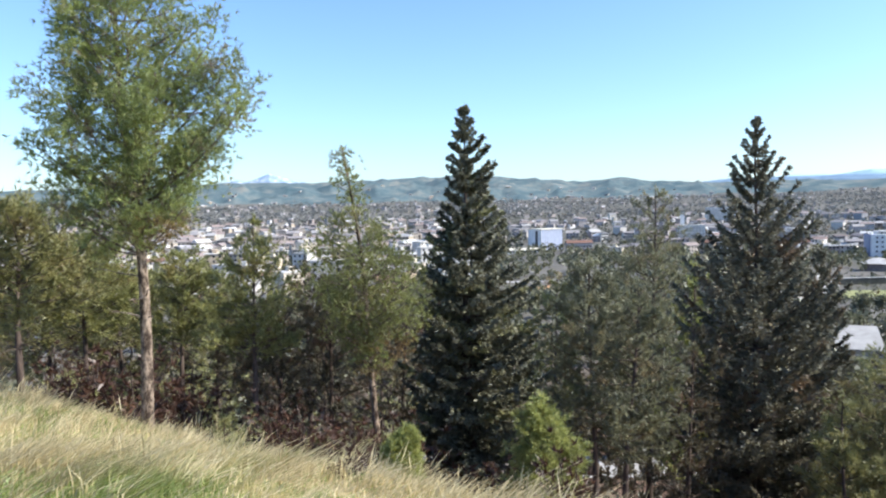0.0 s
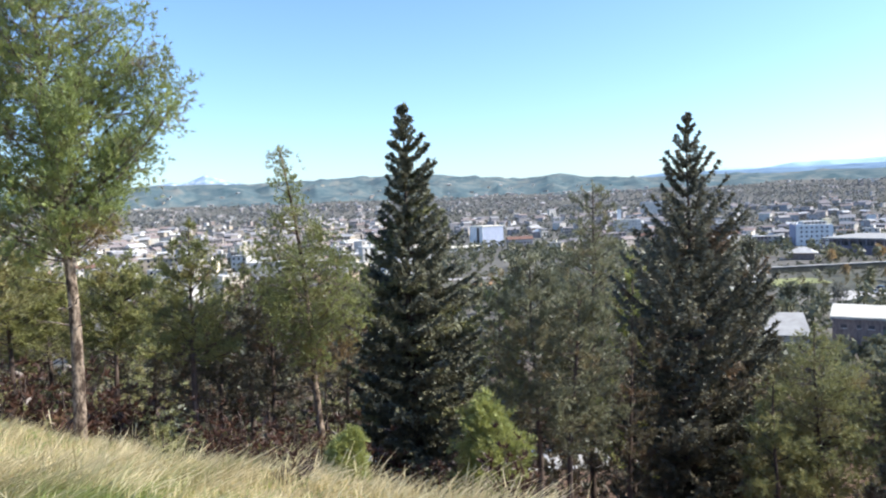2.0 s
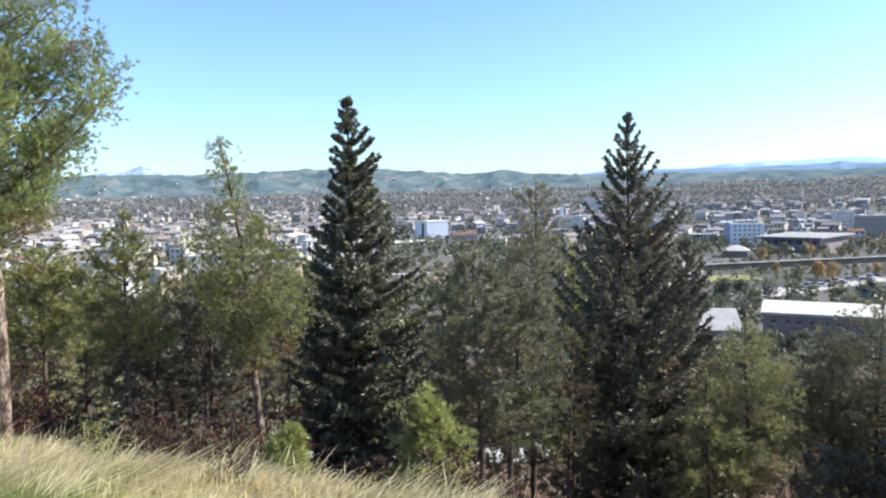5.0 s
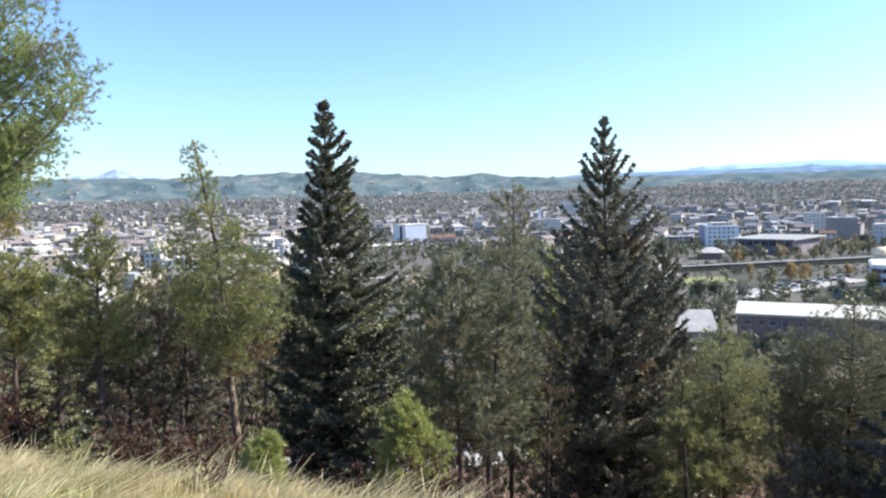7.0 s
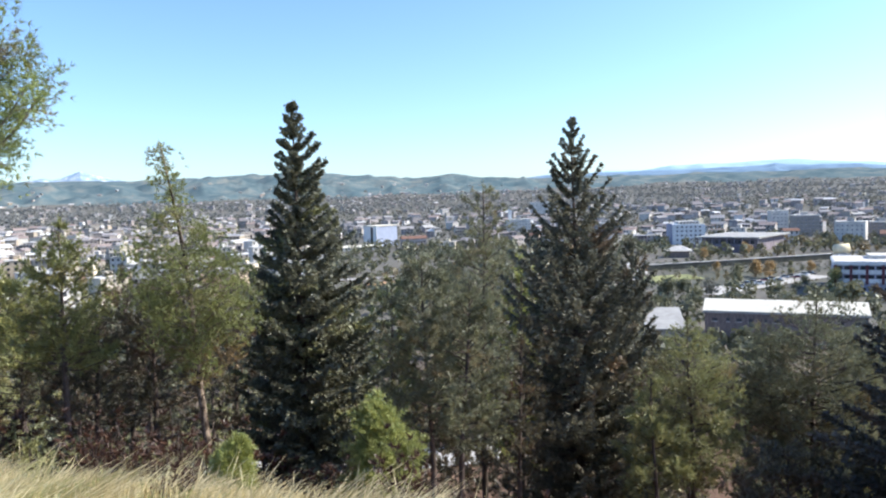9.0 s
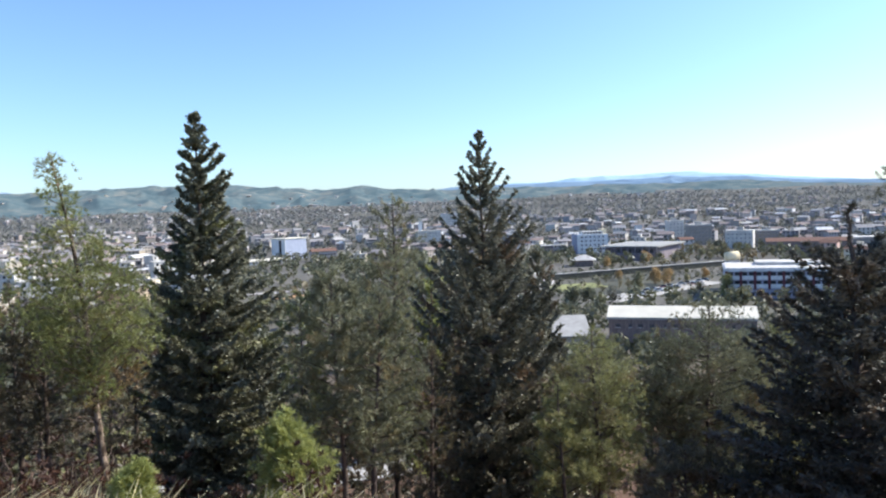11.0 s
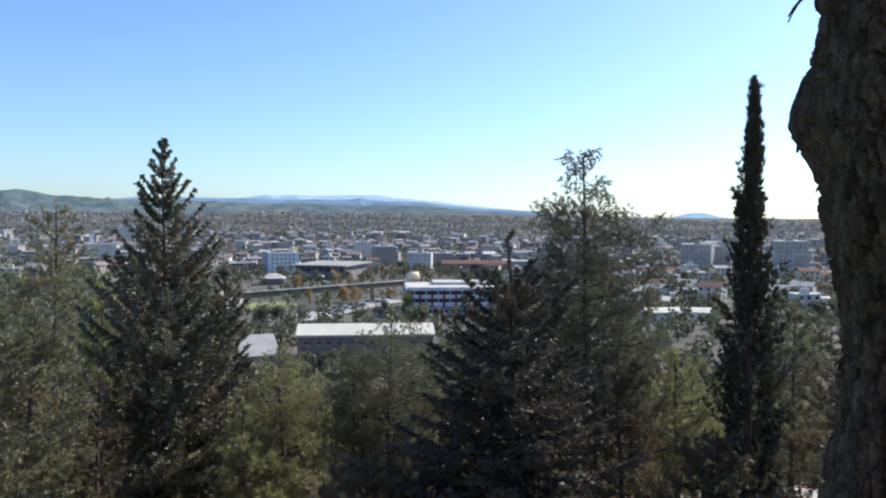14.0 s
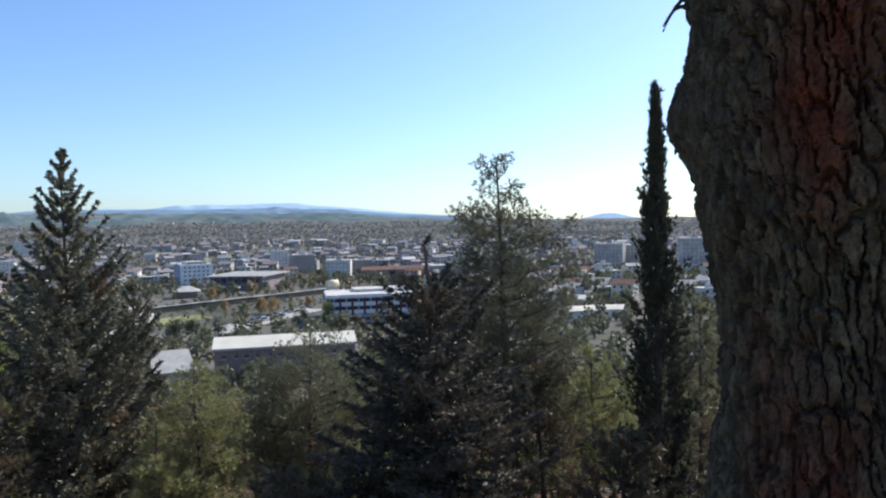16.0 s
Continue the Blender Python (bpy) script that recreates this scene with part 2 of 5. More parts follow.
M["ground"] = terrain_material()
# Painted haze: the farther ranges get paler, bluer colours, and all of them glow.
M["hills"] = hazy("wooded_hills_haze_tint", [(0.32, (0.055, 0.09, 0.105)), (0.47, (0.082, 0.118, 0.130)), (0.58, (0.118, 0.146, 0.148)), (0.7, (0.17, 0.175, 0.162))], 0.012, 0.4)
M["mountains"] = hazy("far_mountains_haze_tint", [(0.3, (0.215, 0.32, 0.425)), (0.7, (0.255, 0.36, 0.465))], 0.004, 0.68)
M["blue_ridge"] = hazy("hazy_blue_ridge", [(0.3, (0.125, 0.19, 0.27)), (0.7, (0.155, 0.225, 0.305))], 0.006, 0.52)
M["snow"] = hazy("snowy_summit_haze_tint", [(0.44, (0.18, 0.25, 0.34)), (0.55, (0.23, 0.30, 0.38)), (0.64, (0.42, 0.47, 0.53))], 0.02, 0.42, (1, 1, 1.5))


# ---- building helpers ----
def mesh(name, verts, faces, material=None, smooth=False):
    """A mesh from arrays; faces are an (n, 3) or (n, 4) array, or a list of tuples."""
    me = bpy.data.meshes.new(name)
    verts = np.asarray(verts, dtype=np.float32)
    if isinstance(faces, np.ndarray):
        k, cnt = faces.shape[1], len(faces)
        me.vertices.add(len(verts))
        me.vertices.foreach_set("co", verts.ravel())
        me.loops.add(k * cnt)
        me.loops.foreach_set("vertex_index", faces.astype(np.int32).ravel())
        me.polygons.add(cnt)
        me.polygons.foreach_set("loop_start", np.arange(0, k * cnt, k, dtype=np.int32))
        me.polygons.foreach_set("loop_total", np.full(cnt, k, dtype=np.int32))
        me.update(calc_edges=True)
    else:
        me.from_pydata([tuple(v) for v in verts], [], faces)
    me.polygons.foreach_set("use_smooth", np.full(len(me.polygons), smooth, dtype=bool))
    if material:
        me.materials.append(material)
    return me


def part(name, me, parent=None, label="", m=None):
    ob = new(name, me)
    if parent:
        ob.parent = parent
    if m is not None:
        ob.matrix_basis = m
    if label:
        ob["label"] = label
    return ob


def thing(name, label, category, m=None, group="", kind=""):
    ob = new(name)
    ob.empty_display_size = 0.2
    if m is not None:
        ob.matrix_basis = m
    return tagged(ob, label, category, group, kind)


BOX_F = np.array([[0, 3, 2, 1], [4, 5, 6, 7], [0, 1, 5, 4], [1, 2, 6, 5], [2, 3, 7, 6], [3, 0, 4, 7]])


def box_v(x0, y0, z0, x1, y1, z1):
    return np.array([[x0, y0, z0], [x1, y0, z0], [x1, y1, z0], [x0, y1, z0], [x0, y0, z1], [x1, y0, z1], [x1, y1, z1], [x0, y1, z1]], float)


def boxes(name, specs, material):
    v = np.concatenate([box_v(*s) for s in specs])
    f = np.concatenate([BOX_F + 8 * i for i in range(len(specs))])
    return mesh(name, v, f, material)


def gable(name, x0, y0, x1, y1, z, rise, t, material, over=0.4):
    """A gabled roof of thickness t, ridge along x, with eaves that hang over."""
    ym = (y0 + y1) / 2
    k = rise / (ym - y0)
    x0, x1, y0, y1 = x0 - over, x1 + over, y0 - over, y1 + over
    ze = z - over * k
    prof = [(y0, ze), (ym, z + rise), (y1, ze), (y1, ze + t), (ym, z + rise + t), (y0, ze + t)]
    v = [(x, y, zz) for x in (x0, x1) for y, zz in prof]
    f = [(0, 6, 7, 1), (1, 7, 8, 2), (2, 8, 9, 3), (3, 9, 10, 4), (4, 10, 11, 5), (5, 11, 6, 0), (0, 1, 4, 5), (1, 2, 3, 4), (6, 11, 10, 7), (7, 10, 9, 8)]
    return mesh(name, v, f, material)


def tube(points, radii, sides=8):
    """Vertices and faces of a tapered limb along the points."""
    P = np.asarray(points, float)
    d = np.gradient(P, axis=0)
    d /= np.linalg.norm(d, axis=1)[:, None] + 1e-9
    ref = np.where(np.abs(d[:, 2:3]) > 0.9, [[1.0, 0, 0]], [[0, 0, 1.0]])
    a = np.cross(d, ref)
    a /= np.linalg.norm(a, axis=1)[:, None]
    b = np.cross(d, a)
    th = np.linspace(0, 2 * np.pi, sides, endpoint=False)
    v = P[:, None] + (a[:, None] * np.cos(th)[None, :, None] + b[:, None] * np.sin(th)[None, :, None]) * np.asarray(radii)[:, None, None]
    n = len(P)
    i, j = np.meshgrid(np.arange(n - 1), np.arange(sides), indexing="ij")
    j2 = (j + 1) % sides
    f = np.stack([i * sides + j, i * sides + j2, (i + 1) * sides + j2, (i + 1) * sides + j], -1).reshape(-1, 4)
    return v.reshape(-1, 3), f


def tubes(name, list_of, material):
    vs, fs, o = [], [], 0
    for v, f in list_of:
        vs.append(v)
        fs.append(f + o)
        o += len(v)
    return mesh(name, np.concatenate(vs), np.concatenate(fs), material, True)


# ---- the lie of the land ----
FAR_AZ = [-180, -60, 20, 33, 47, 60, 75, 110, 180]
FAR_EL = [0.6, 0.6, 0.55, 0.7, 0.5, 0.2, 0.18, 0.4, 0.6]
RISE_R = [0, 640, 1000, 1500, 2200, 2900, 3600]
RISE_U = [0, 0, 0.08, 0.25, 0.6, 1.0, 1.3]


def smooth01(t):
    t = np.clip(t, 0, 1)
    return t * t * (3 - 2 * t)


def brow_at(x):
    """How far down the slope the grassy brow reaches."""
    return 7.0 + 0.2 * np.clip(-x - 0.5, 0, 9) - 4.3 * smooth01((x - 1.0) / 3.2)


def land(x, y):
    """Height of the ground: a grassy brow, a steep wooded slope, then the plain, rising to the hills."""
    x, y = np.asarray(x, float), np.asarray(y, float)
    r = np.hypot(x, y)
    az = np.degrees(np.arctan2(x, y))
    s = x * math.sin(radians(27)) + y * math.cos(radians(27))
    brow = brow_at(x)
    soft = 0.6
    over = soft * np.logaddexp(0, (s - brow) / soft)
    hill = EYE - 1.7 - 0.22 * np.clip(s, -7, None) - 0.28 * over
    bumps = 0.10 * np.sin(x * 0.9 + 1.3) * np.sin(y * 0.7) + 0.05 * np.sin(x * 2.3) * np.cos(y * 1.9)
    hill = hill + bumps * np.clip((r - 2) / 5, 0, 1)
    far = np.interp(az, FAR_AZ, FAR_EL)
    top = EYE + 2900 * np.tan(np.radians(far))
    plain = top * np.interp(r, RISE_R, RISE_U)
    plain = plain + 1.2 * np.sin(x * 0.011) * np.sin(y * 0.009) * np.clip((r - 700) / 500, 0, 1) * 4
    w = 1.5
    return np.maximum(hill, plain) + w * np.log1p(np.exp(-np.abs(hill - plain) / w)) * np.clip((r - 30) / 30, 0, 1)


def ground_at(x, y):
    return float(land(x, y))


def polar(az, r):
    return r * math.sin(radians(az)), r * math.cos(radians(az))


def on_ground(az, r, turn=None):
    x, y = polar(az, r)
    return pose(x, y, ground_at(x, y), 0, 0, -az if turn is None else turn)


radii = np.concatenate([[0.0, 0.01], np.geomspace(0.6, 4300, 170)])
angles = np.radians(np.concatenate([np.arange(-180, -42, 3.0), np.arange(-42, 90, 0.6), np.arange(90, 180, 3.0)]))
rr, aa = np.meshgrid(radii[1:], angles, indexing="ij")
gx, gy = rr * np.sin(aa), rr * np.cos(aa)
gz = land(gx, gy)
gz = np.where(rr > 3400, gz - (rr - 3400) * 0.12, gz)
na = len(angles)
gv = np.stack([gx, gy, gz], -1).reshape(-1, 3)
ii, jj = np.meshgrid(np.arange(len(radii) - 2), np.arange(na), indexing="ij")
j2 = (jj + 1) % na
gf = np.stack([ii * na + jj, ii * na + j2, (ii + 1) * na + j2, (ii + 1) * na + jj], -1).reshape(-1, 4)
ground_me = mesh("ground", gv, gf, M["ground"], True)
ground = tagged(new("ground", ground_me), "brown earth hillside falling to a wide built-up plain", "ground", kind="structure")


RELIEF = {}


def surface(x, y):
    """Height of whatever lies on top, the plain or the hills' near slope."""
    z = land(x, y)
    az, r0, dr, grid = RELIEF["backdrop_hills"]
    r, a = np.hypot(x, y), np.degrees(np.arctan2(x, y))
    i = np.clip((r - r0) / dr, 0, len(grid) - 1.01)
    j = np.clip((a - az[0]) / (az[1] - az[0]), 0, len(az) - 1.01)
    i0, j0 = i.astype(int), j.astype(int)
    fi, fj = i - i0, j - j0
    h = (grid[i0, j0] * (1 - fi) + grid[i0 + 1, j0] * fi) * (1 - fj) + (grid[i0, j0 + 1] * (1 - fi) + grid[i0 + 1, j0 + 1] * fi) * fj
    return np.where(r > r0, np.maximum(z, h), z)


def ridge(name, table, dist, depth, foot, material, label, rough, seed, ends=None):
    """A range of hills as real relief: height by bearing, sloping up from its foot to the crest and down behind."""
    az = np.arange(table[0][0], table[-1][0] + 0.01, 0.12)
    el = np.interp(az, [a for a, _ in table], [e for _, e in table])
    g = np.random.default_rng(seed)
    wob = np.zeros_like(az)
    for k in (3.0, 1.3, 0.6, 0.3):
        knots = np.arange(az[0] - k, az[-1] + 2 * k, k)
        wob += np.interp(az, knots, g.normal(0, 1, len(knots))) * rough * k / 3
    crest = dist * np.tan(np.radians(el + wob))
    rows, cols = 26, len(az)
    v = []
    for i in range(rows):
        t = i / (rows - 4)
        rad = dist - depth * (1 - t)
        k = smooth01(min(t, 1.0)) if t <= 1 else 1 - (t - 1) * 2.5
        fold = 0.0
        if 0 < t < 1:
            knots = np.arange(az[0] - 2, az[-1] + 4, 1.1)
            fold = np.interp(az + t * 2, knots, g.normal(0, 1, len(knots))) * 0.10 * math.sin(math.pi * t)
        zf = land((dist - depth) * np.sin(np.radians(az)), (dist - depth) * np.cos(np.radians(az))) - EYE - foot
        z = EYE + zf + (crest - zf) * np.clip(k + fold, 0, 1.0)
        v.append(np.stack([rad * np.sin(np.radians(az)), rad * np.cos(np.radians(az)), z], -1))
    RELIEF[name] = (az, dist - depth, depth / (rows - 4), np.stack([q[:, 2] for q in v]))
    v = np.concatenate(v)
    i, j = np.meshgrid(np.arange(rows - 1), np.arange(cols - 1), indexing="ij")
    f = np.stack([i * cols + j, i * cols + j + 1, (i + 1) * cols + j + 1, (i + 1) * cols + j], -1).reshape(-1, 4)
    return tagged(new(name, mesh(name, v, f, material, True)), label, "hills", kind="structure")


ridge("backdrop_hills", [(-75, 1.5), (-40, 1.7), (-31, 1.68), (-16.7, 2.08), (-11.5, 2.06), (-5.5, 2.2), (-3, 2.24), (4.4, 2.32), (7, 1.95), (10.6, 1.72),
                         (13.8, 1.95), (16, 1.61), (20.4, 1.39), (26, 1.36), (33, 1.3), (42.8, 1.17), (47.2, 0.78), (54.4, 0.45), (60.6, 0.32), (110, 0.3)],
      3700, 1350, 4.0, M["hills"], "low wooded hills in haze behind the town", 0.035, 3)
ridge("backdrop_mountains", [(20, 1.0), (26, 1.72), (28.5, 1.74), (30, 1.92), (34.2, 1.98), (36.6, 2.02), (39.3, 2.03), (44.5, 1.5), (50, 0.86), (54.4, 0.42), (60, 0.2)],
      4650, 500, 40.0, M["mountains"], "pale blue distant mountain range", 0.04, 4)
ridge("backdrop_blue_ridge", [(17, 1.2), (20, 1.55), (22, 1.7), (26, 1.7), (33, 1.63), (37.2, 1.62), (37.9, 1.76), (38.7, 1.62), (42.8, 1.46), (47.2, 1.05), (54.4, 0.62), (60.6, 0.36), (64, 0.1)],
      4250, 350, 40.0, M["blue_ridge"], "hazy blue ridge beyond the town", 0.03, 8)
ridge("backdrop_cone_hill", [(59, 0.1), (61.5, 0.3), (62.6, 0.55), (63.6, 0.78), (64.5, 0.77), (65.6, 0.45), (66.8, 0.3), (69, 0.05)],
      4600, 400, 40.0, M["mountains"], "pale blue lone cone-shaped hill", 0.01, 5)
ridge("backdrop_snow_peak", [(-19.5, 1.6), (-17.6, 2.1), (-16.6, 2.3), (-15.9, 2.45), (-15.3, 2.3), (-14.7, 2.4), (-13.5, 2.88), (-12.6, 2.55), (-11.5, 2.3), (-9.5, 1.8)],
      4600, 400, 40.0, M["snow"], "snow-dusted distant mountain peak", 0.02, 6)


# ---- trees ----
def unit(a):
    return a / (np.linalg.norm(a, axis=-1, keepdims=True) + 1e-9)


def needles(P, D, k, length, width, spread, g):
    """k slender blades from each point, fanned about its direction."""
    n = len(P)
    d = unit(D[:, None] + g.normal(0, spread, (n, k, 3)))
    side = unit(np.cross(d, g.normal(0, 1, (n, k, 3)))) * (width / 2)
    ln = length * g.uniform(0.65, 1.2, (n, k, 1))
    b = P[:, None] + d * ln * 0.08
    return np.stack([b - side, b + side, P[:, None] + d * ln], 2).reshape(-1, 3)


def crown_mesh(name, v, material):
    return mesh(name, v, np.arange(len(v)).reshape(-1, 3), material)


def tree_parts(root, limbs, leaves, bark_mat, leaf_mat, trunk_label="", crown_label="", joined=False):
    part("trunk", tubes("trunk", limbs[:1], bark_mat), root, trunk_label)
    if joined:
        part("bough_mass", tubes("bough_mass", limbs[1:], bark_mat), root)["kind"] = "stuff"
    else:
        for lv, lf in limbs[1:]:
            part("branch", mesh("branch", lv, lf, M["bark_dark"], True), root)
    part("crown", crown_mesh("crown", leaves, leaf_mat), root, crown_label)


def pine(label, m, H, zc, R, leaf="pine", limbs=60, twigs=13, tufts=5, k=7, trunk_r=0.1, tip=(0, 0), shape=0.6, skew=0.0,
         blade=(0.15, 0.026), seed=1, rise=0.5, low=0.55, bark_name="bark_dark", name="pine_tree", dead=5, joined=False, taper=0.75, lowleft=0.0, reach=1.12):
    """A pine: a slender trunk, limbs that rise towards the top, twigs that end in tufts of needles."""
    g = np.random.default_rng(seed)
    root = thing(name, label, "tree", m)
    H = H - min(0.3, 0.1 * H)
    zz = np.linspace(-0.4, H, 14)
    u = np.clip(zz / H, 0, 1)
    bow = g.uniform(-0.12, 0.12, 2)
    axis = np.stack([tip[0] * u ** 1.5 + bow[0] * np.sin(u * 5), tip[1] * u ** 1.5 + bow[1] * np.sin(u * 4), zz], -1)
    out = [tube(axis, trunk_r * (1 - 0.93 * u ** 0.9) + 0.004, 10)]
    P, D = [], []
    for i in range(limbs):
        w = (i + 0.5) / limbs
        h = zc + (H * 0.985 - zc) * w ** (1.2 if taper > 0.95 else 0.9)
        t = (h - zc) / (H - zc)
        phi = i * 2.39996 + g.uniform(-0.5, 0.5)
        lo = low + lowleft * (0.5 - 0.5 * math.cos(phi))
        prof = (lo + (1 - lo) * min(1, t / 0.35)) * max(0.03, 1 - t ** (1 / shape)) ** taper
        ln = R * prof * g.uniform(0.62, reach) * (1 + skew * math.cos(phi)) + 0.05
        el = g.normal(-0.05 + rise * (0.25 + t), 0.15)
        x0 = np.array([np.interp(h, zz, axis[:, 0]), np.interp(h, zz, axis[:, 1]), h])
        d0 = np.array([math.cos(phi) * math.cos(el), math.sin(phi) * math.cos(el), math.sin(el)])
        s = np.linspace(0, 1, 6)
        path = x0 + d0 * (s * ln)[:, None] + np.array([0, 0, 1]) * (ln * 0.16 * (s ** 2))[:, None] + np.cumsum(g.normal(0, 0.035 * ln, (6, 3)), 0) * s[:, None]
        out.append(tube(path, (0.007 + 0.009 * ln / max(R, 0.5) * trunk_r * 12) * (1 - 0.8 * s) + 0.003, 5))
        if t > 0.8 and i % 2:
            continue
        nt = max(2 if t > 0.75 else 4, int(twigs * min(1, 0.12 + 1.0 * ln / R)))
        a = g.uniform(0.16, 1.0, nt) ** 0.85
        a[0] = 1.0
        base = np.stack([np.interp(a, s, path[:, c]) for c in range(3)], -1)
        td = unit(d0 * 0.8 + g.normal(0, 0.62, (nt, 3)) + np.array([0, 0, 0.22]))
        tl = (0.05 + min(0.12, 0.3 * ln) + 0.26 * ln * (1.05 - 0.6 * a)) * g.uniform(0.6, 1.2, nt)
        q = np.linspace(0.25, 1.0, tufts)
        pts = base[:, None] + td[:, None] * (tl[:, None] * q)[..., None] + g.normal(0, 0.03, (nt, tufts, 3))
        P.append(pts.reshape(-1, 3))
        D.append(np.repeat(unit(td + [0, 0, 0.45]), tufts, 0))
    tipz = np.linspace(H - 0.45, H + 0.12, 6)
    P.append(np.stack([np.full(6, axis[-1, 0]), np.full(6, axis[-1, 1]), tipz], -1))
    D.append(np.tile([0, 0, 1.0], (6, 1)))
    for i in range(dead):
        h = zc * g.uniform(0.55, 1.0)
        phi = g.uniform(0, 6.28)
        ln = g.uniform(0.3, 0.8) * min(1, R)
        x0 = np.array([np.interp(h, zz, axis[:, 0]), np.interp(h, zz, axis[:, 1]), h])
        d0 = np.array([math.cos(phi), math.sin(phi), g.uniform(-0.1, 0.5)])
        s = np.linspace(0, 1, 5)
        out.append(tube(x0 + d0 * (s * ln)[:, None] + g.normal(0, 0.03, (5, 3)) * s[:, None], 0.014 * (1 - 0.8 * s) + 0.002, 5))
    leaves = needles(np.concatenate(P), np.concatenate(D), k, blade[0], blade[1], 0.68, g)
    tree_parts(root, out, leaves, M[bark_name], M[leaf], joined=joined)
    return root


def broad_pine(label, m, H, left, right, leaf, limbs=90, twigs=10, tufts=8, k=9, trunk_r=0.118, lean=(0, 0), blade=(0.12, 0.016), pad=0.1, seed=1,
               bark_name="bark_pine", twig_bark="bark_twig", dead=6, dry=None, depth=0.9, steep=0.45):
    """A pine with an uneven crown: limbs reach out to an outline given by height above the eye, and end in rounded pads of needles."""
    g = np.random.default_rng(seed)
    root = thing("pine_tree", label, "tree", m)
    up = EYE - m.translation.z
    lz, lr = np.array([a for a, _ in left]) + up, np.array([b for _, b in left])
    rz, rr_ = np.array([a for a, _ in right]) + up, np.array([b for _, b in right])
    z0, z1 = max(lz[0], rz[0]), max(lz[-1], rz[-1])
    zz = np.linspace(-0.4, H, 16)
    u = np.clip(zz / H, 0, 1)
    axis = np.stack([lean[0] * u ** 1.4 + 0.06 * np.sin(u * 7 + seed), lean[1] * u + 0.06 * np.sin(u * 5), zz], -1)
    trunk = tube(axis, trunk_r * (1 - 0.9 * u ** 1.1) + 0.006, 12)

    def on_axis(h):
        return np.array([np.interp(h, zz, axis[:, 0]), np.interp(h, zz, axis[:, 1]), h])

    part("trunk", tubes("trunk", [trunk], M[bark_name]), root)
    P, D = [], []
    big = max(lr.max(), rr_.max())
    heights = np.linspace(z0, z1, 60)
    share = np.cumsum(np.interp(heights, lz, lr) + np.interp(heights, rz, rr_) + 0.35)
    share = (share - share[0]) / (share[-1] - share[0])
    for i in range(limbs):
        h = float(np.interp((i + 0.5) / limbs, share, heights))
        phi = i * 2.39996 + g.uniform(-0.4, 0.4)
        c = math.cos(phi)
        a, b = np.interp(h, lz, lr), np.interp(h, rz, rr_)
        R = (b if c > 0 else a) * c * c + depth * 0.5 * (a + b) * (1 - c * c)
        ln = max(0.12, R - pad * 1.2) * (1 - 0.5 * g.random() ** 2.2)
        start = on_axis(min(max(h - ln * steep * g.uniform(0.3, 1.3), z0 * 0.96), H - 0.15))
        end = on_axis(min(h, H)) + np.array([c * ln, math.sin(phi) * ln, 0])
        s = np.linspace(0, 1, 6)
        path = start + (end - start) * s[:, None] + np.outer(np.sin(s * math.pi) * ln * g.uniform(-0.14, 0.02), [0, 0, 1]) + np.cumsum(g.normal(0, 0.025 * ln, (6, 3)), 0) * (s * (1 - 0.6 * s))[:, None]
        wood = [tube(path, (0.008 + 0.009 * ln * trunk_r * 8) * (1 - 0.85 * s) + 0.003, 5)]
        d0 = unit(path[-1] - path[-2])
        nt = max(3, int(twigs * (0.1 + 0.9 * ln / big)))
        q = g.uniform(0.35, 1.0, nt)
        q[0] = 1.0
        base = np.stack([np.interp(q, s, path[:, x]) for x in range(3)], -1)
        td = unit(d0 * 0.6 + g.normal(0, 0.6, (nt, 3)) + [0, 0, 0.3])
        tl = g.uniform(0.14, 0.42, nt) * min(1.0, 0.35 + ln * 0.7)
        tl[0] *= 0.3
        for b_, t_, l_ in zip(base, td, tl):
            wood.append(tube(b_ + np.outer([0, 0.5, 1.0], t_ * l_) + [[0, 0, 0], [0, 0, -0.02], [0, 0, 0]], [0.007, 0.005, 0.002], 3))
        part("branch", tubes("branch", wood, M[twig_bark]), root)
        tip = base + td * tl[:, None]
        pts = tip[:, None] + g.normal(0, pad, (nt, tufts, 3)) * [1, 1, 0.7]
        P.append(pts.reshape(-1, 3))
        D.append(unit(pts - (tip - td * 0.12)[:, None] + [0, 0, 0.05]).reshape(-1, 3))
    ends = np.linspace(H - 0.5, H + 0.05, 9)
    P.append(np.stack([on_axis(e) for e in np.minimum(ends, H)]) + g.normal(0, 0.04, (9, 3)))
    D.append(unit(g.normal(0, 0.4, (9, 3)) + [0, 0, 1.0]))
    for i in range(dead):
        x0 = on_axis(z0 * g.uniform(0.55, 0.98))
        phi, ln = g.uniform(0, 6.28), g.uniform(0.3, 0.9)
        s = np.linspace(0, 1, 5)
        twig = x0 + np.outer(s * ln, [math.cos(phi), math.sin(phi), g.uniform(-0.1, 0.5)]) + g.normal(0, 0.03, (5, 3)) * s[:, None]
        part("dead_branch", tubes("dead_branch", [tube(twig, 0.013 * (1 - 0.8 * s) + 0.002, 5)], M[twig_bark]), root, "bare dead branch")
    P, D = np.concatenate(P), np.concatenate(D)
    if dry is not None:
        sere = (P[:, 2] < up + dry + g.normal(0, 0.12, len(P))) & (P[:, 0] > on_axis(up)[0] - 0.1)
        part("dying_spray", crown_mesh("dying_spray", needles(P[sere], D[sere], k, blade[0], blade[1], 0.6, g), M["dry_needles"]), root, "yellow-brown dying needles")
        P, D = P[~sere], D[~sere]
    part("crown", crown_mesh("crown", needles(P, D, k, blade[0], blade[1], 0.55, g), M[leaf]), root)
    return root


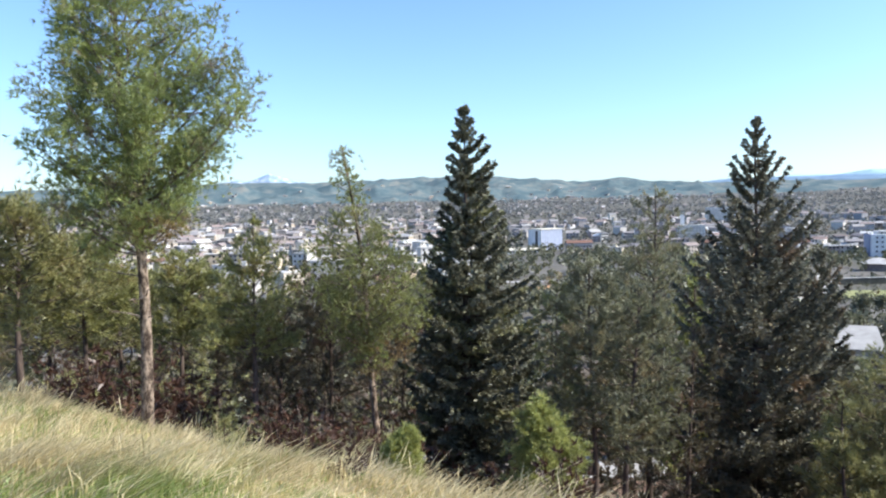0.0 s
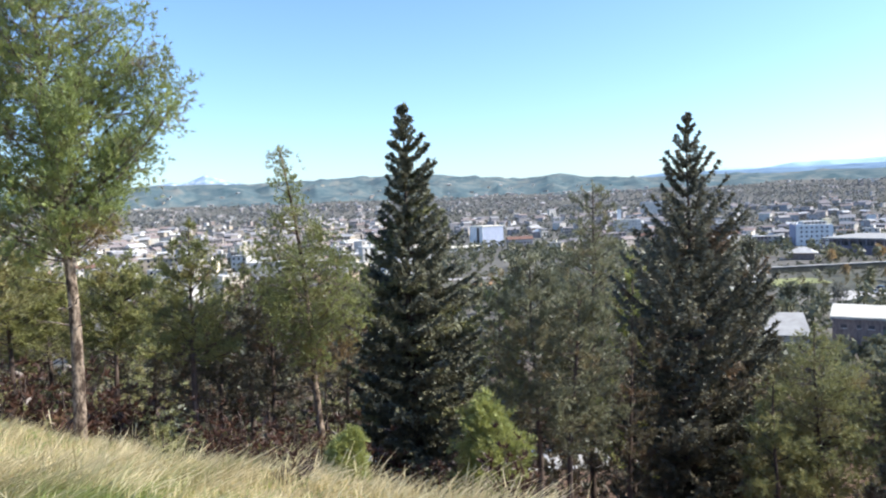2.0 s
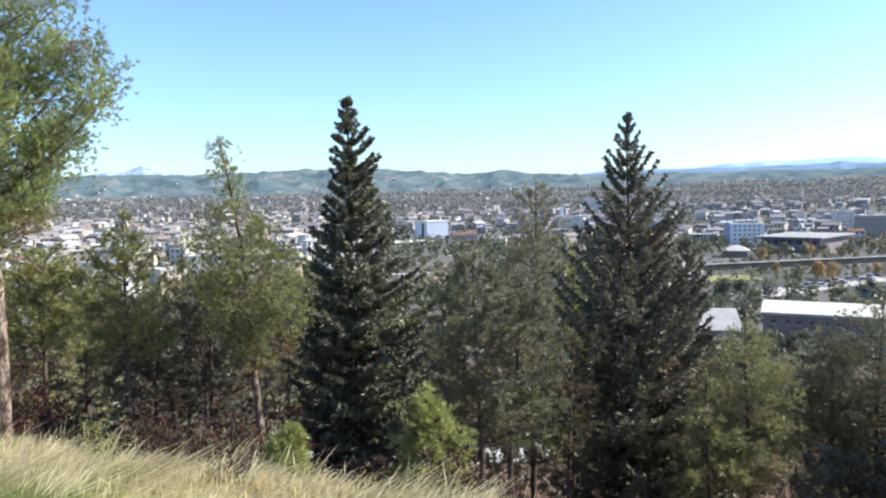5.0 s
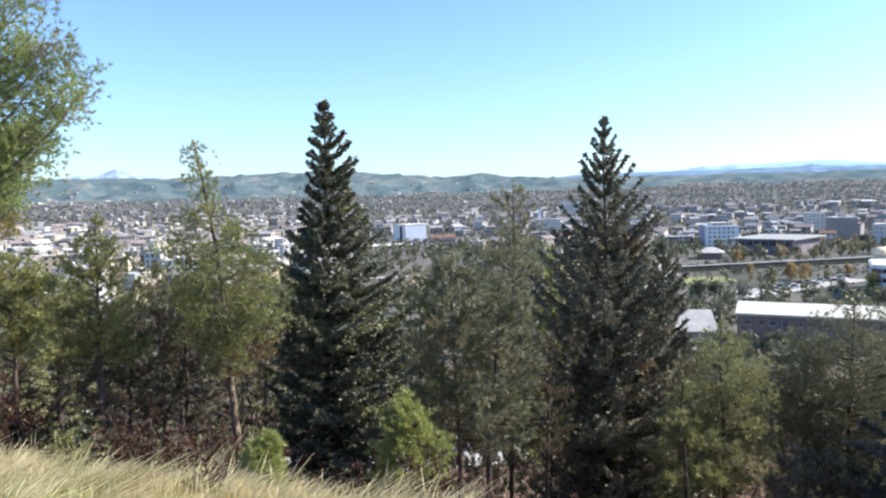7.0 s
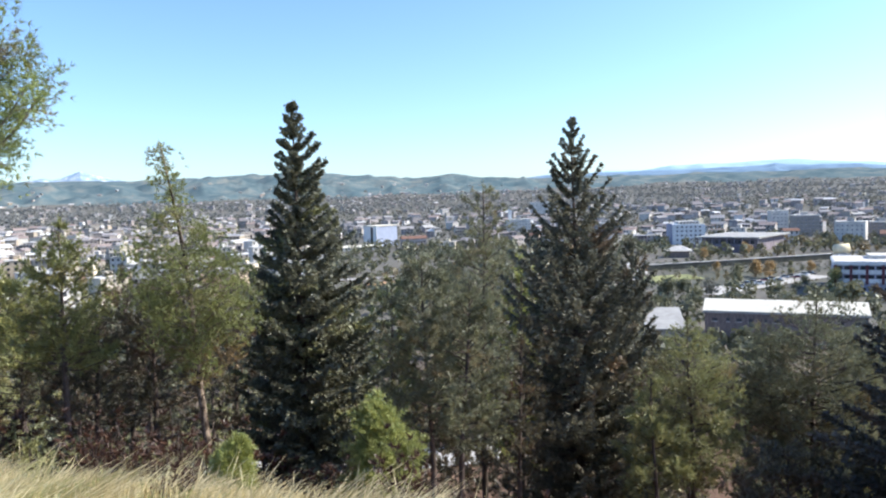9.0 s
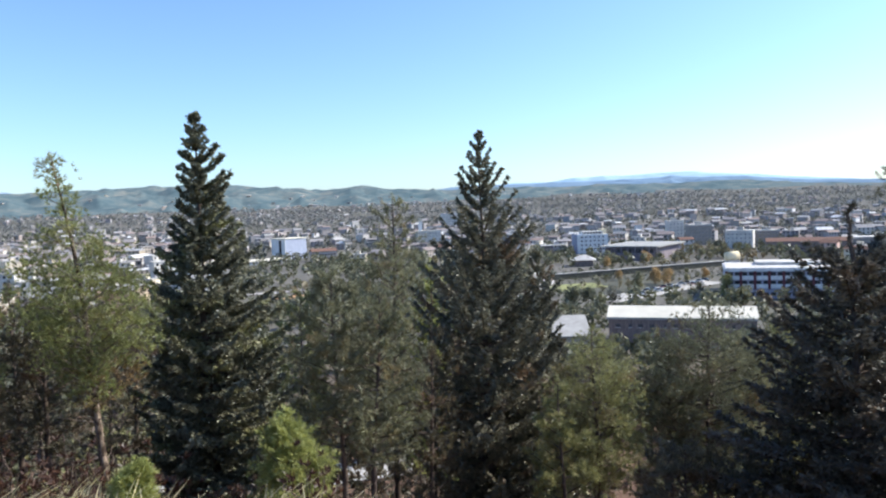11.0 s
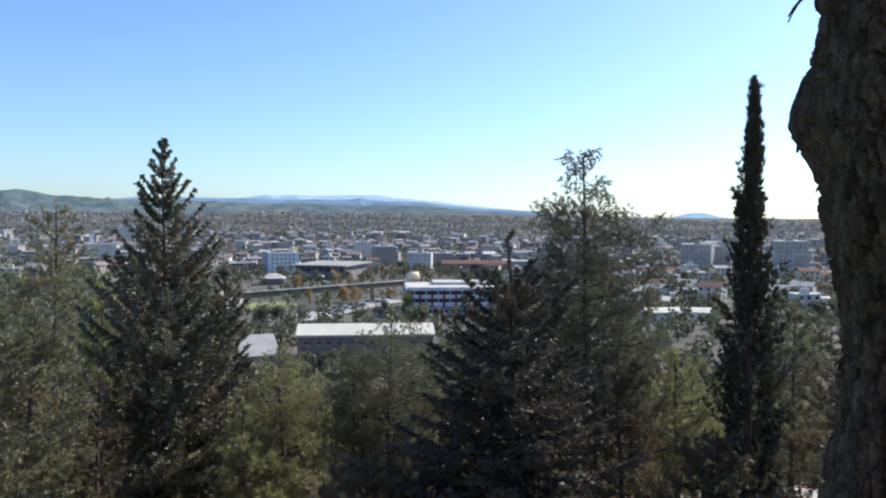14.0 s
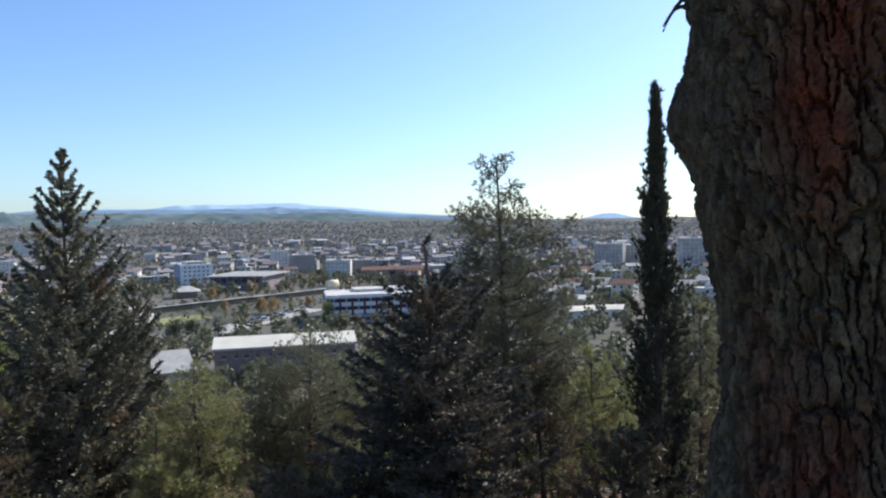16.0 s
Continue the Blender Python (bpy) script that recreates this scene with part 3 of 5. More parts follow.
def spruce(label, m, H, R, leaf="spruce", spacing=0.3, per=8, k=4, blade=(0.13, 0.045), seed=1, bare=0.06, up=0.35, power=0.8, name="spruce_tree",
           trunk_r=0.15, cap=9.0, skew=0.0, tilt=0.0, slope=0.42, knob=0.05, topup=0.8, outline=None):
    """A spruce or fir: whorls of boughs that sink and turn up at their ends, each with flat fans of twigs."""
    g = np.random.default_rng(seed)
    root = thing(name, label, "tree", m)
    zz = np.linspace(-0.4, H, 16)
    axis = np.stack([0.03 * np.sin(zz * 0.8), 0.03 * np.cos(zz * 0.7), zz], -1)
    out = [tube(axis, trunk_r * (1 - 0.96 * np.clip(zz / H, 0, 1)) + 0.006, 10)]
    P, D, PT, DT = [], [], [], []
    z = H * bare
    while z < H - (0.16 if outline else 0.3):
        t = z / H
        n = per if t < 0.72 else max(5, per - 3)
        room = 0.02 + slope * (H - z)
        if outline:
            room = float(np.interp(H - z, [a for a, _ in outline], [b for _, b in outline]))
        off = g.uniform(0, 6.28)
        for i in range(n):
            phi = off + i * 6.283 / n + g.uniform(-0.3, 0.3)
            ln = (room if outline else min(cap, room, R * (1 - t) ** power)) * g.uniform(0.62, 1.15) * (1 + skew * math.cos(phi)) + 0.03
            el = -0.32 + tilt + topup * t ** 1.5 + g.normal(0, 0.1)
            h = z + g.uniform(-0.25, 0.25) * spacing
            s = np.linspace(0, 1, 4)
            d0 = np.array([math.cos(phi) * math.cos(el), math.sin(phi) * math.cos(el), math.sin(el)])
            path = np.array([0, 0, h]) + d0 * (s * ln)[:, None] + np.array([0, 0, 1]) * (up * ln * s ** 2.2)[:, None]
            out.append(tube(path, 0.02 * (1 - 0.85 * s) * min(1.5, ln) + 0.003, 3))
            nt = max(4, int(ln / (0.11 if ln > 0.9 else 0.055)))
            a = np.linspace(0.18, 1.0, nt)
            base = np.stack([np.interp(a, s, path[:, c]) for c in range(3)], -1)
            perp = np.array([-math.sin(phi), math.cos(phi), 0])
            for sg in (-1, 1):
                tl = (0.03 + (0.28 if ln > 0.9 else 0.14) * ln * (1 - a) ** 0.8 * np.minimum(1, a * 3) * (0.4 + 0.6 * min(1, ln / 1.3))) * g.uniform(0.7, 1.2, nt)
                td = unit(d0 * 0.75 + perp * sg + np.array([0, 0, -0.1]) + g.normal(0, 0.2, (nt, 3)))
                cnt = 3 if ln < 0.9 else 4
                q = np.linspace(0.1, 1.0, cnt)
                pts = base[:, None] + td[:, None] * (tl[:, None] * q)[..., None] + g.normal(0, 0.02, (nt, cnt, 3))
                (P if ln > 0.6 else PT).append(pts.reshape(-1, 3))
                (D if ln > 0.6 else DT).append(np.repeat(td, cnt, 0))
            if ln < 1.5:
                PT.append(path[-1] + g.normal(0, knob * 0.6, (7, 3)))
                DT.append(unit(g.normal(0, 0.7, (7, 3)) + d0 + [0, 0, 0.8]))
            (P if ln > 0.6 else PT).append(base)
            (D if ln > 0.6 else DT).append(np.repeat(unit(d0 + [0, 0, up * 1.2])[None], nt, 0))
        z += spacing * (0.85 + 0.35 * t * (1 - t) * 2 + 0.25 * t) * (1.05 if H - z < 3.5 else 1.0)
    PT.append(np.stack([np.zeros(40), np.zeros(40), np.linspace(H - 0.9, H - 0.04, 40)], -1))
    DT.append(unit(g.normal(0, 0.85, (40, 3)) + [0, 0, 0.8]))
    leaves = np.concatenate([needles(np.concatenate(P), np.concatenate(D), k, blade[0], blade[1], 0.42, g),
                             needles(np.concatenate(PT), np.concatenate(DT), k + 1, blade[0] * 0.62, blade[1] * 0.72, 0.6, g)])
    tree_parts(root, out, leaves, M["bark_dark"], M[leaf], joined=True)
    return root


def cypress(label, m, H, R, seed=1):
    """A slim cypress: steep shoots packed round the trunk, a few standing off near mid height."""
    g = np.random.default_rng(seed)
    root = thing("cypress_tree", label, "tree", m)
    zz = np.linspace(-0.4, H - 0.3, 12)
    axis = np.stack([np.zeros(12), np.zeros(12), zz], -1)
    out = [tube(axis, 0.11 * (1 - 0.95 * np.clip(zz / H, 0, 1)) + 0.005, 8)]
    prof_u = [0, 0.04, 0.2, 0.4, 0.52, 0.62, 0.74, 0.85, 0.93, 1.0]
    prof_r = [0.6, 0.95, 1.05, 1.05, 0.92, 0.64, 0.45, 0.25, 0.11, 0.02]
    P, D = [], []
    for i in range(560):
        u = g.uniform(0.02, 0.985) ** 0.9
        phi = g.uniform(0, 6.283)
        rr_ = R * np.interp(u, prof_u, prof_r) * g.uniform(0.35, 1.1) * (1 + 0.22 * math.sin(u * 47 + 2 * math.cos(phi)) * math.sin(u * 19 + phi * 2))
        ln = g.uniform(0.4, 0.75) * (1 - 0.4 * u)
        stray = 0.25 < u < 0.9 and g.random() < 0.14
        if stray:
            rr_ *= 1.4
        top = np.array([math.cos(phi) * rr_, math.sin(phi) * rr_, u * H])
        base = np.array([math.cos(phi) * rr_ * 0.55, math.sin(phi) * rr_ * 0.55, u * H - ln])
        q = np.linspace(0, 1, 9)[:, None]
        P.append(base + (top - base) * q + g.normal(0, 0.03, (9, 3)))
        D.append(np.repeat(unit(top - base + [0, 0, 0.3])[None], 9, 0))
        if i % 6 == 0:
            out.append(tube(base * [0.2, 0.2, 1] + (top - base * [0.2, 0.2, 1]) * np.linspace(0, 0.95, 4)[:, None], [0.015, 0.012, 0.008, 0.003], 4))
    leaves = needles(np.concatenate(P), np.concatenate(D), 9, 0.14, 0.035, 0.4, g)
    tree_parts(root, out, leaves, M["bark_dark"], M["cypress"], joined=True)
    return root


def tree_at(az, r, tip_el):
    """Pose on the ground at a bearing and distance, and the height that brings the top to an elevation angle."""
    m = on_ground(az, r)
    return m, EYE + r * math.tan(radians(tip_el)) - m.translation.z


# tall pine on the brow, beside which the grass ends
m, H = tree_at(-23.2, 13.5, 18.9)
broad_pine("tall slender pine with a wide sunlit crown on the grassy brow", m, H,
           [(-0.6, 0.4), (-0.35, 0.95), (0, 1.3), (0.5, 1.6), (1.15, 1.65), (1.9, 1.5), (2.3, 1.2), (2.85, 0.95), (3.4, 1.2), (4.0, 1.15), (4.55, 0.5)],
           [(-0.6, 0.6), (-0.4, 1.05), (-0.1, 1.2), (0.5, 1.4), (1.05, 1.8), (1.5, 2.25), (1.9, 2.65), (2.4, 2.65), (3.06, 2.4), (3.3, 1.8), (3.7, 1.7), (4.0, 1.0), (4.55, 0.4)],
           "pine", 140, 20, 11, 11, 0.105, (-0.25, 0.1), (0.115, 0.0125), 0.11, 12, dry=-0.05, steep=0.85, depth=0.7)
# pines to its side and behind
SIDE = [  # bearing, distance, top, crown foot share, radius, leaf, limbs, seed, label
    (-36.5, 19, 2.5, 0.2, 2.1, "pine_dry", 60, 21, "bushy green pine beyond the grass"),
    (-31.2, 18, 1.6, 0.34, 1.9, "pine_side", 75, 22, "bushy green pine with low limbs beyond the grass"),
    (-27.3, 20, -1.0, 0.42, 1.8, "pine_dry", 70, 23, "yellowing young pine beyond the grass"),
    (-20.6, 21, -2.4, 0.45, 1.7, "pine_dry", 65, 24, "yellow-green pine on the slope"),
    (-25.0, 25, -3.0, 0.3, 1.9, "pine_side", 60, 55, "green pine on the wooded slope"),
    (-29.5, 24, -2.6, 0.3, 1.9, "pine_side", 60, 56, "green pine on the wooded slope"),
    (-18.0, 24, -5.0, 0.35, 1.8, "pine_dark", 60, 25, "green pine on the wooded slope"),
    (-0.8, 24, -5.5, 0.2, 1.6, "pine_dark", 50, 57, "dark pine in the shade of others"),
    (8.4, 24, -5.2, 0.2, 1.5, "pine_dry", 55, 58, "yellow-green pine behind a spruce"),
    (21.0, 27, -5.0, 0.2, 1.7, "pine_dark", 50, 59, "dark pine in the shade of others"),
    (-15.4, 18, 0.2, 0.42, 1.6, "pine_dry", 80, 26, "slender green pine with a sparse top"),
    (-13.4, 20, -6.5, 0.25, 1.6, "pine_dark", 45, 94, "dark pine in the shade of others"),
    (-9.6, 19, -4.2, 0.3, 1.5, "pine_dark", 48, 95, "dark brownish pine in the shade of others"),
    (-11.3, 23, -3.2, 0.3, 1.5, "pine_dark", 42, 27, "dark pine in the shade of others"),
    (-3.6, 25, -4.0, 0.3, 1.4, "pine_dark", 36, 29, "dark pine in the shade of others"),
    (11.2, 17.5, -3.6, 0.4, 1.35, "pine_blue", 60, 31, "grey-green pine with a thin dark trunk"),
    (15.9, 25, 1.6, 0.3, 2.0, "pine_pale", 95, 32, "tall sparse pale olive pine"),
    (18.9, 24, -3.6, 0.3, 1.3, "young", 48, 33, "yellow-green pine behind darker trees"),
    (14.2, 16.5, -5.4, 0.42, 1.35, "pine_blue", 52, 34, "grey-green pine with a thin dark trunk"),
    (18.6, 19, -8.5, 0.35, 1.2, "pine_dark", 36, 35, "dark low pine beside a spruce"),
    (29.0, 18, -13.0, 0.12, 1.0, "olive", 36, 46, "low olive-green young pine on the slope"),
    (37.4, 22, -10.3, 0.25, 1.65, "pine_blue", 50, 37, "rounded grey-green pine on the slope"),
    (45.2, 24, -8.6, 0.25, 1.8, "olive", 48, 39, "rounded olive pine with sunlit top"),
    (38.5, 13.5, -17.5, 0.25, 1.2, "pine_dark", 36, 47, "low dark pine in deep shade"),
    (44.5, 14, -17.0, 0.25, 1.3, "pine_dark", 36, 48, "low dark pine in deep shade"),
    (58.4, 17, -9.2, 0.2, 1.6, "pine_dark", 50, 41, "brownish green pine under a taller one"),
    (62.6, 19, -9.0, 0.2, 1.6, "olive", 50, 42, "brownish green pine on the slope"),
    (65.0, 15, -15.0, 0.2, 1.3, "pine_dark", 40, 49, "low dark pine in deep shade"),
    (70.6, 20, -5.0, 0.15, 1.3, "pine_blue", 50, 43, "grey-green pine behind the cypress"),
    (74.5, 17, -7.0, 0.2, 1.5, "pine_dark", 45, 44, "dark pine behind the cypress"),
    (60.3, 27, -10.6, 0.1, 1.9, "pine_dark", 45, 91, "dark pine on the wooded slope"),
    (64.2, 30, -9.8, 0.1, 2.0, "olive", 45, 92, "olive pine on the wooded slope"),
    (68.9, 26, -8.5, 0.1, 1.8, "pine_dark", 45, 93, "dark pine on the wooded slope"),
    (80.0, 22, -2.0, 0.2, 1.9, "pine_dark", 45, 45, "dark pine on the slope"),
]
CONICAL = (26,)
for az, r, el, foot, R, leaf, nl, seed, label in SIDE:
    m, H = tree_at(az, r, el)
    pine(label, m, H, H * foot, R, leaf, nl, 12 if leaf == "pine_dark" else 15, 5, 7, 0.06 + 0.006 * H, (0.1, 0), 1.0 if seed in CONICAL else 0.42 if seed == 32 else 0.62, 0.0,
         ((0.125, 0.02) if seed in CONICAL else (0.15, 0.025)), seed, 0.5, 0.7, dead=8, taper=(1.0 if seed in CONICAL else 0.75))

m, H = tree_at(-5.6, 17, 4.75)
broad_pine("green pine with a sparse crooked top and yellowing twigs", m, H,
           [(-4.0, 0.3), (-3.3, 0.6), (-2.8, 1.1), (-2.2, 1.35), (-1.5, 1.35), (-0.8, 1.2), (-0.4, 0.7), (0.1, 0.3), (0.55, 0.4), (0.9, 0.5), (1.2, 0.2), (1.4, 0.08)],
           [(-4.0, 0.3), (-3.6, 0.8), (-3.1, 1.25), (-2.5, 1.5), (-1.75, 1.55), (-1.1, 1.2), (-0.4, 0.8), (0, 0.5), (0.5, 0.18), (0.9, 0.25), (1.2, 0.2), (1.4, 0.08)],
           "pine_mid", 100, 14, 8, 9, 0.09, (-0.72, 0), (0.115, 0.0155), 0.105, 28, "bark_pine", dead=14, dry=-3.0, steep=0.6)
m, H = tree_at(56.75, 18, 5.1)
broad_pine("dark backlit pine with an open feathery top", m, H,
           [(-6.0, 0.5), (-4.5, 1.6), (-2.5, 1.7), (-1.6, 1.5), (-0.8, 1.4), (-0.2, 1.1), (0.35, 1.3), (0.75, 0.85), (1.3, 0.45), (1.75, 0.65), (1.95, 0.2)],
           [(-6.0, 0.5), (-4.5, 1.9), (-2.8, 2.0), (-1.9, 1.85), (-0.9, 1.85), (-0.1, 1.85), (0.2, 1.6), (0.5, 0.9), (0.9, 0.5), (1.5, 0.5), (1.95, 0.2)],
           "pine_grey", 130, 17, 9, 10, 0.12, (-0.45, 0), (0.12, 0.016), 0.1, 51, "bark_dark", "bark_dark", depth=0.7)

m, H = tree_at(31.9, 19.5, -9.7)
broad_pine("rounded olive-green young pine on the slope", m, H,
           [(-7.6, 1.2), (-6.5, 1.9), (-5.4, 1.6), (-4.4, 1.1), (-3.8, 0.7), (-3.4, 0.2)],
           [(-7.6, 1.0), (-6.3, 1.35), (-5.2, 1.35), (-4.4, 1.1), (-3.8, 0.7), (-3.4, 0.2)],
           "olive", 90, 15, 8, 8, 0.08, (0, 0), (0.125, 0.018), 0.11, 36, "bark_dark", "bark_dark", dead=0)
m, H = tree_at(40.4, 22, -8.0)
broad_pine("broad grey-green pine with a sunlit top on the slope", m, H,
           [(-8.0, 1.2), (-6.2, 2.3), (-5.1, 2.3), (-4.2, 1.7), (-3.6, 1.0), (-3.1, 0.3)],
           [(-8.0, 1.2), (-6.2, 2.6), (-5.1, 2.6), (-4.2, 2.2), (-3.6, 1.4), (-3.1, 0.3)],
           "pine_blue", 120, 16, 8, 8, 0.1, (0, 0), (0.13, 0.019), 0.12, 38, "bark_dark", "bark_dark", dead=0)
m, H = tree_at(1.52, 20, 7.85)
spruce("tall dark spruce with dense drooping boughs", m, H, 2.65, "spruce", 0.30, 11, 4, (0.125, 0.068), 61, 0.07, 0.34, 0.7, cap=2.0, skew=0.2, knob=0.05, outline=[(0, 0.03), (0.4, 0.15), (0.75, 0.34), (1.3, 0.46), (1.9, 0.62), (2.9, 0.9), (3.9, 1.15), (5, 1.6), (6.5, 2.0), (9, 2.2)])
m, H = tree_at(23.35, 22, 6.1)
spruce("tall dark brownish spruce on the slope", m, H, 3.6, "spruce_brown", 0.36, 9, 4, (0.125, 0.066), 62, 0.08, 0.5, 0.8, cap=2.4, tilt=0.22, topup=0.6, knob=0.03, outline=[(0, 0.03), (0.5, 0.14), (1.2, 0.4), (2.4, 0.78), (3.6, 1.25), (5, 1.8), (6.4, 2.25), (9, 2.45)])
m, H = tree_at(27.6, 23, -3.4)
spruce("smaller dark spruce beside a tall one", m, H, 1.9, "spruce_brown", 0.32, 7, 4, (0.13, 0.045), 63, 0.1, 0.45, 0.6, cap=1.5, tilt=0.2)
m, H = tree_at(50.2, 14, -4.3)
cedar = spruce("dark spreading cedar with a nodding leader", m, H, 2.9, "cedar", 0.28, 11, 4, (0.125, 0.048), 64, 0.05, 0.2, 0.5, "cedar_tree", cap=2.2, tilt=0.1, slope=2.0)
lead = np.array([[0, 0, H - 0.5], [-0.04, 0, H], [-0.09, 0, H + 0.25], [-0.07, 0, H + 0.5], [-0.12, 0, H + 0.68], [-0.05, 0, H + 0.8], [-0.02, 0, H + 0.86]])
part("leader", tubes("leader", [tube(lead, [0.05, 0.04, 0.035, 0.03, 0.028, 0.02, 0.008], 6)], M["bark_dark"]), cedar)
gl2 = np.random.default_rng(65)
q = np.interp(np.linspace(0, 1, 60), np.linspace(0, 1, 7), np.arange(7))
lp = np.stack([np.interp(q, np.arange(7), lead[:, c]) for c in range(3)], -1)
part("leader_needles", crown_mesh("leader_needles", needles(lp, gl2.normal(0, 0.5, (60, 3)) + [0, 0, 0.6], 6, 0.1, 0.035, 0.5, gl2), M["cedar"]), cedar)
m, H = tree_at(67.75, 16, 10.8)
cypress("slim dark cypress rising over the slope", m, H, 0.66, 66)

# two bright young pines at the grass's edge
m, H = tree_at(-4.0, 9.6, -17.8)
pine("small bright green young pine at the edge of the grass", m, max(H, 0.3), 0.02, 0.215, "young", 60, 12, 5, 12, 0.03, (0, 0), 0.5, 0.0, (0.09, 0.013), 71, 1.3, 0.8, dead=0)
m, H = tree_at(6.75, 12.8, -14.7)
pine("bright green young pine below the grass's edge", m, H, 0.12, 0.8, "young", 120, 12, 5, 8, 0.04, (0.18, 0), 0.8, 0.1, (0.11, 0.015), 72, 1.0, 0.75, dead=0, taper=0.85, reach=1.15)

# further trees down the slope, copies of two models
gs = np.random.default_rng(80)
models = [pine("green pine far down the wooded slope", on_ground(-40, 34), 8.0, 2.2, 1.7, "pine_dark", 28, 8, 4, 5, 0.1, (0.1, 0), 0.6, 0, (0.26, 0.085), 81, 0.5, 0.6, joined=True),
          pine("olive pine far down the wooded slope", on_ground(84, 36), 7.0, 1.8, 1.8, "olive", 28, 8, 4, 5, 0.1, (0, 0), 0.6, 0, (0.26, 0.085), 82, 0.5, 0.6, joined=True)]
for az in np.arange(-46, 90, 4.6):
    for r in (29, 40, 54):
        a = az + gs.uniform(-1.4, 1.4)
        d = r * gs.uniform(0.9, 1.12)
        mm = on_ground(a, d, gs.uniform(0, 360))
        limit = float(np.interp(a, [-34, -16, -6, 6, 20, 26, 34, 48, 60, 72], [-3.5, -5.5, -7, -7.5, -6, -9, -12, -12, -9.5, -7]))
        room = EYE + d * math.tan(radians(limit - gs.uniform(0, 3))) - mm.translation.z
        src = models[int(gs.random() < (0.15 if a < 24 else 0.5))]
        sc = min(1.15, room / 8.0)
        if sc < 0.35:
            continue
        ob = copy_thing(src, mm)
        ob.scale = (sc, sc, sc)


# brown undergrowth on the shaded slope
def shrub(label, m, h, w, leaf, seed, n=60):
    g = np.random.default_rng(seed)
    root = thing("dry_shrub", label, "shrub", m)
    out, P, D = [], [], []
    for i in range(14):
        phi, el = g.uniform(0, 6.28), g.uniform(0.5, 1.4)
        d = np.array([math.cos(phi) * math.cos(el) * w, math.sin(phi) * math.cos(el) * w, math.sin(el) * h])
        s = np.linspace(0, 1, 5)
        path = d * s[:, None] + g.normal(0, 0.05, (5, 3)) * s[:, None] + [0, 0, -0.08]
        out.append(tube(path, 0.012 * (1 - 0.8 * s) + 0.002, 4))
        a = g.uniform(0.35, 1, n // 10)
        P.append(np.stack([np.interp(a, s, path[:, c]) for c in range(3)], -1) + g.normal(0, 0.1, (len(a), 3)))
        D.append(np.repeat(unit(d)[None], len(a), 0))
    part("stem_mass", tubes("stem_mass", out, M["bark_dark"]), root)["kind"] = "stuff"
    part("leaves", crown_mesh("leaves", needles(np.concatenate(P), np.concatenate(D), 9, 0.12, 0.04, 0.9, g), M[leaf]), root)
    return root


shrubs = [shrub("reddish brown dry shrub in the trees' shade", on_ground(-12, 14.5), 1.3, 0.7, "dry_leaf", 91),
          shrub("brown and green undergrowth on the slope", on_ground(4, 13.5), 1.1, 0.8, "dry_leaf", 92),
          shrub("olive undergrowth on the slope", on_ground(20, 14), 1.0, 0.7, "olive", 93)]
for i in range(125):
    a, d = gs.uniform(-34, 78), gs.uniform(11, 27)
    x, y = polar(a, d)
    if x * math.sin(radians(27)) + y * math.cos(radians(27)) < 9.0 + 1.5 * (a < 10):
        continue
    src = shrubs[0] if gs.random() < 0.55 else shrubs[int(gs.integers(1, 3))]
    k = gs.uniform(0.7, 1.35)
    ob = copy_thing(src, on_ground(a, d, gs.uniform(0, 360)))
    ob.scale = (k, k, k * gs.uniform(0.8, 1.2))


for i in range(46):
    a, d = gs.uniform(-30, 12), gs.uniform(15.5, 24)
    k = gs.uniform(0.9, 1.7)
    ob = copy_thing(shrubs[int(gs.integers(0, 2))] if i % 3 else shrubs[2], on_ground(a, d, gs.uniform(0, 360)))
    ob.scale = (k * 1.1, k * 1.1, k)


# dry weeds on the brow beside the small young pine
weed = shrub("dry brown weed standing in the grass", on_ground(-7.4, 9.4), 0.5, 0.22, "dry_leaf", 97, 30)
weed.name = "dry_weed"
for i in range(3):
    a = -9.0 + i * 1.2
    copy_thing(weed, on_ground(a, 9.0 + gs.uniform(0, 0.9) - 0.05 * i, gs.uniform(0, 360))).scale = (0.7, 0.7, gs.uniform(0.5, 0.9))


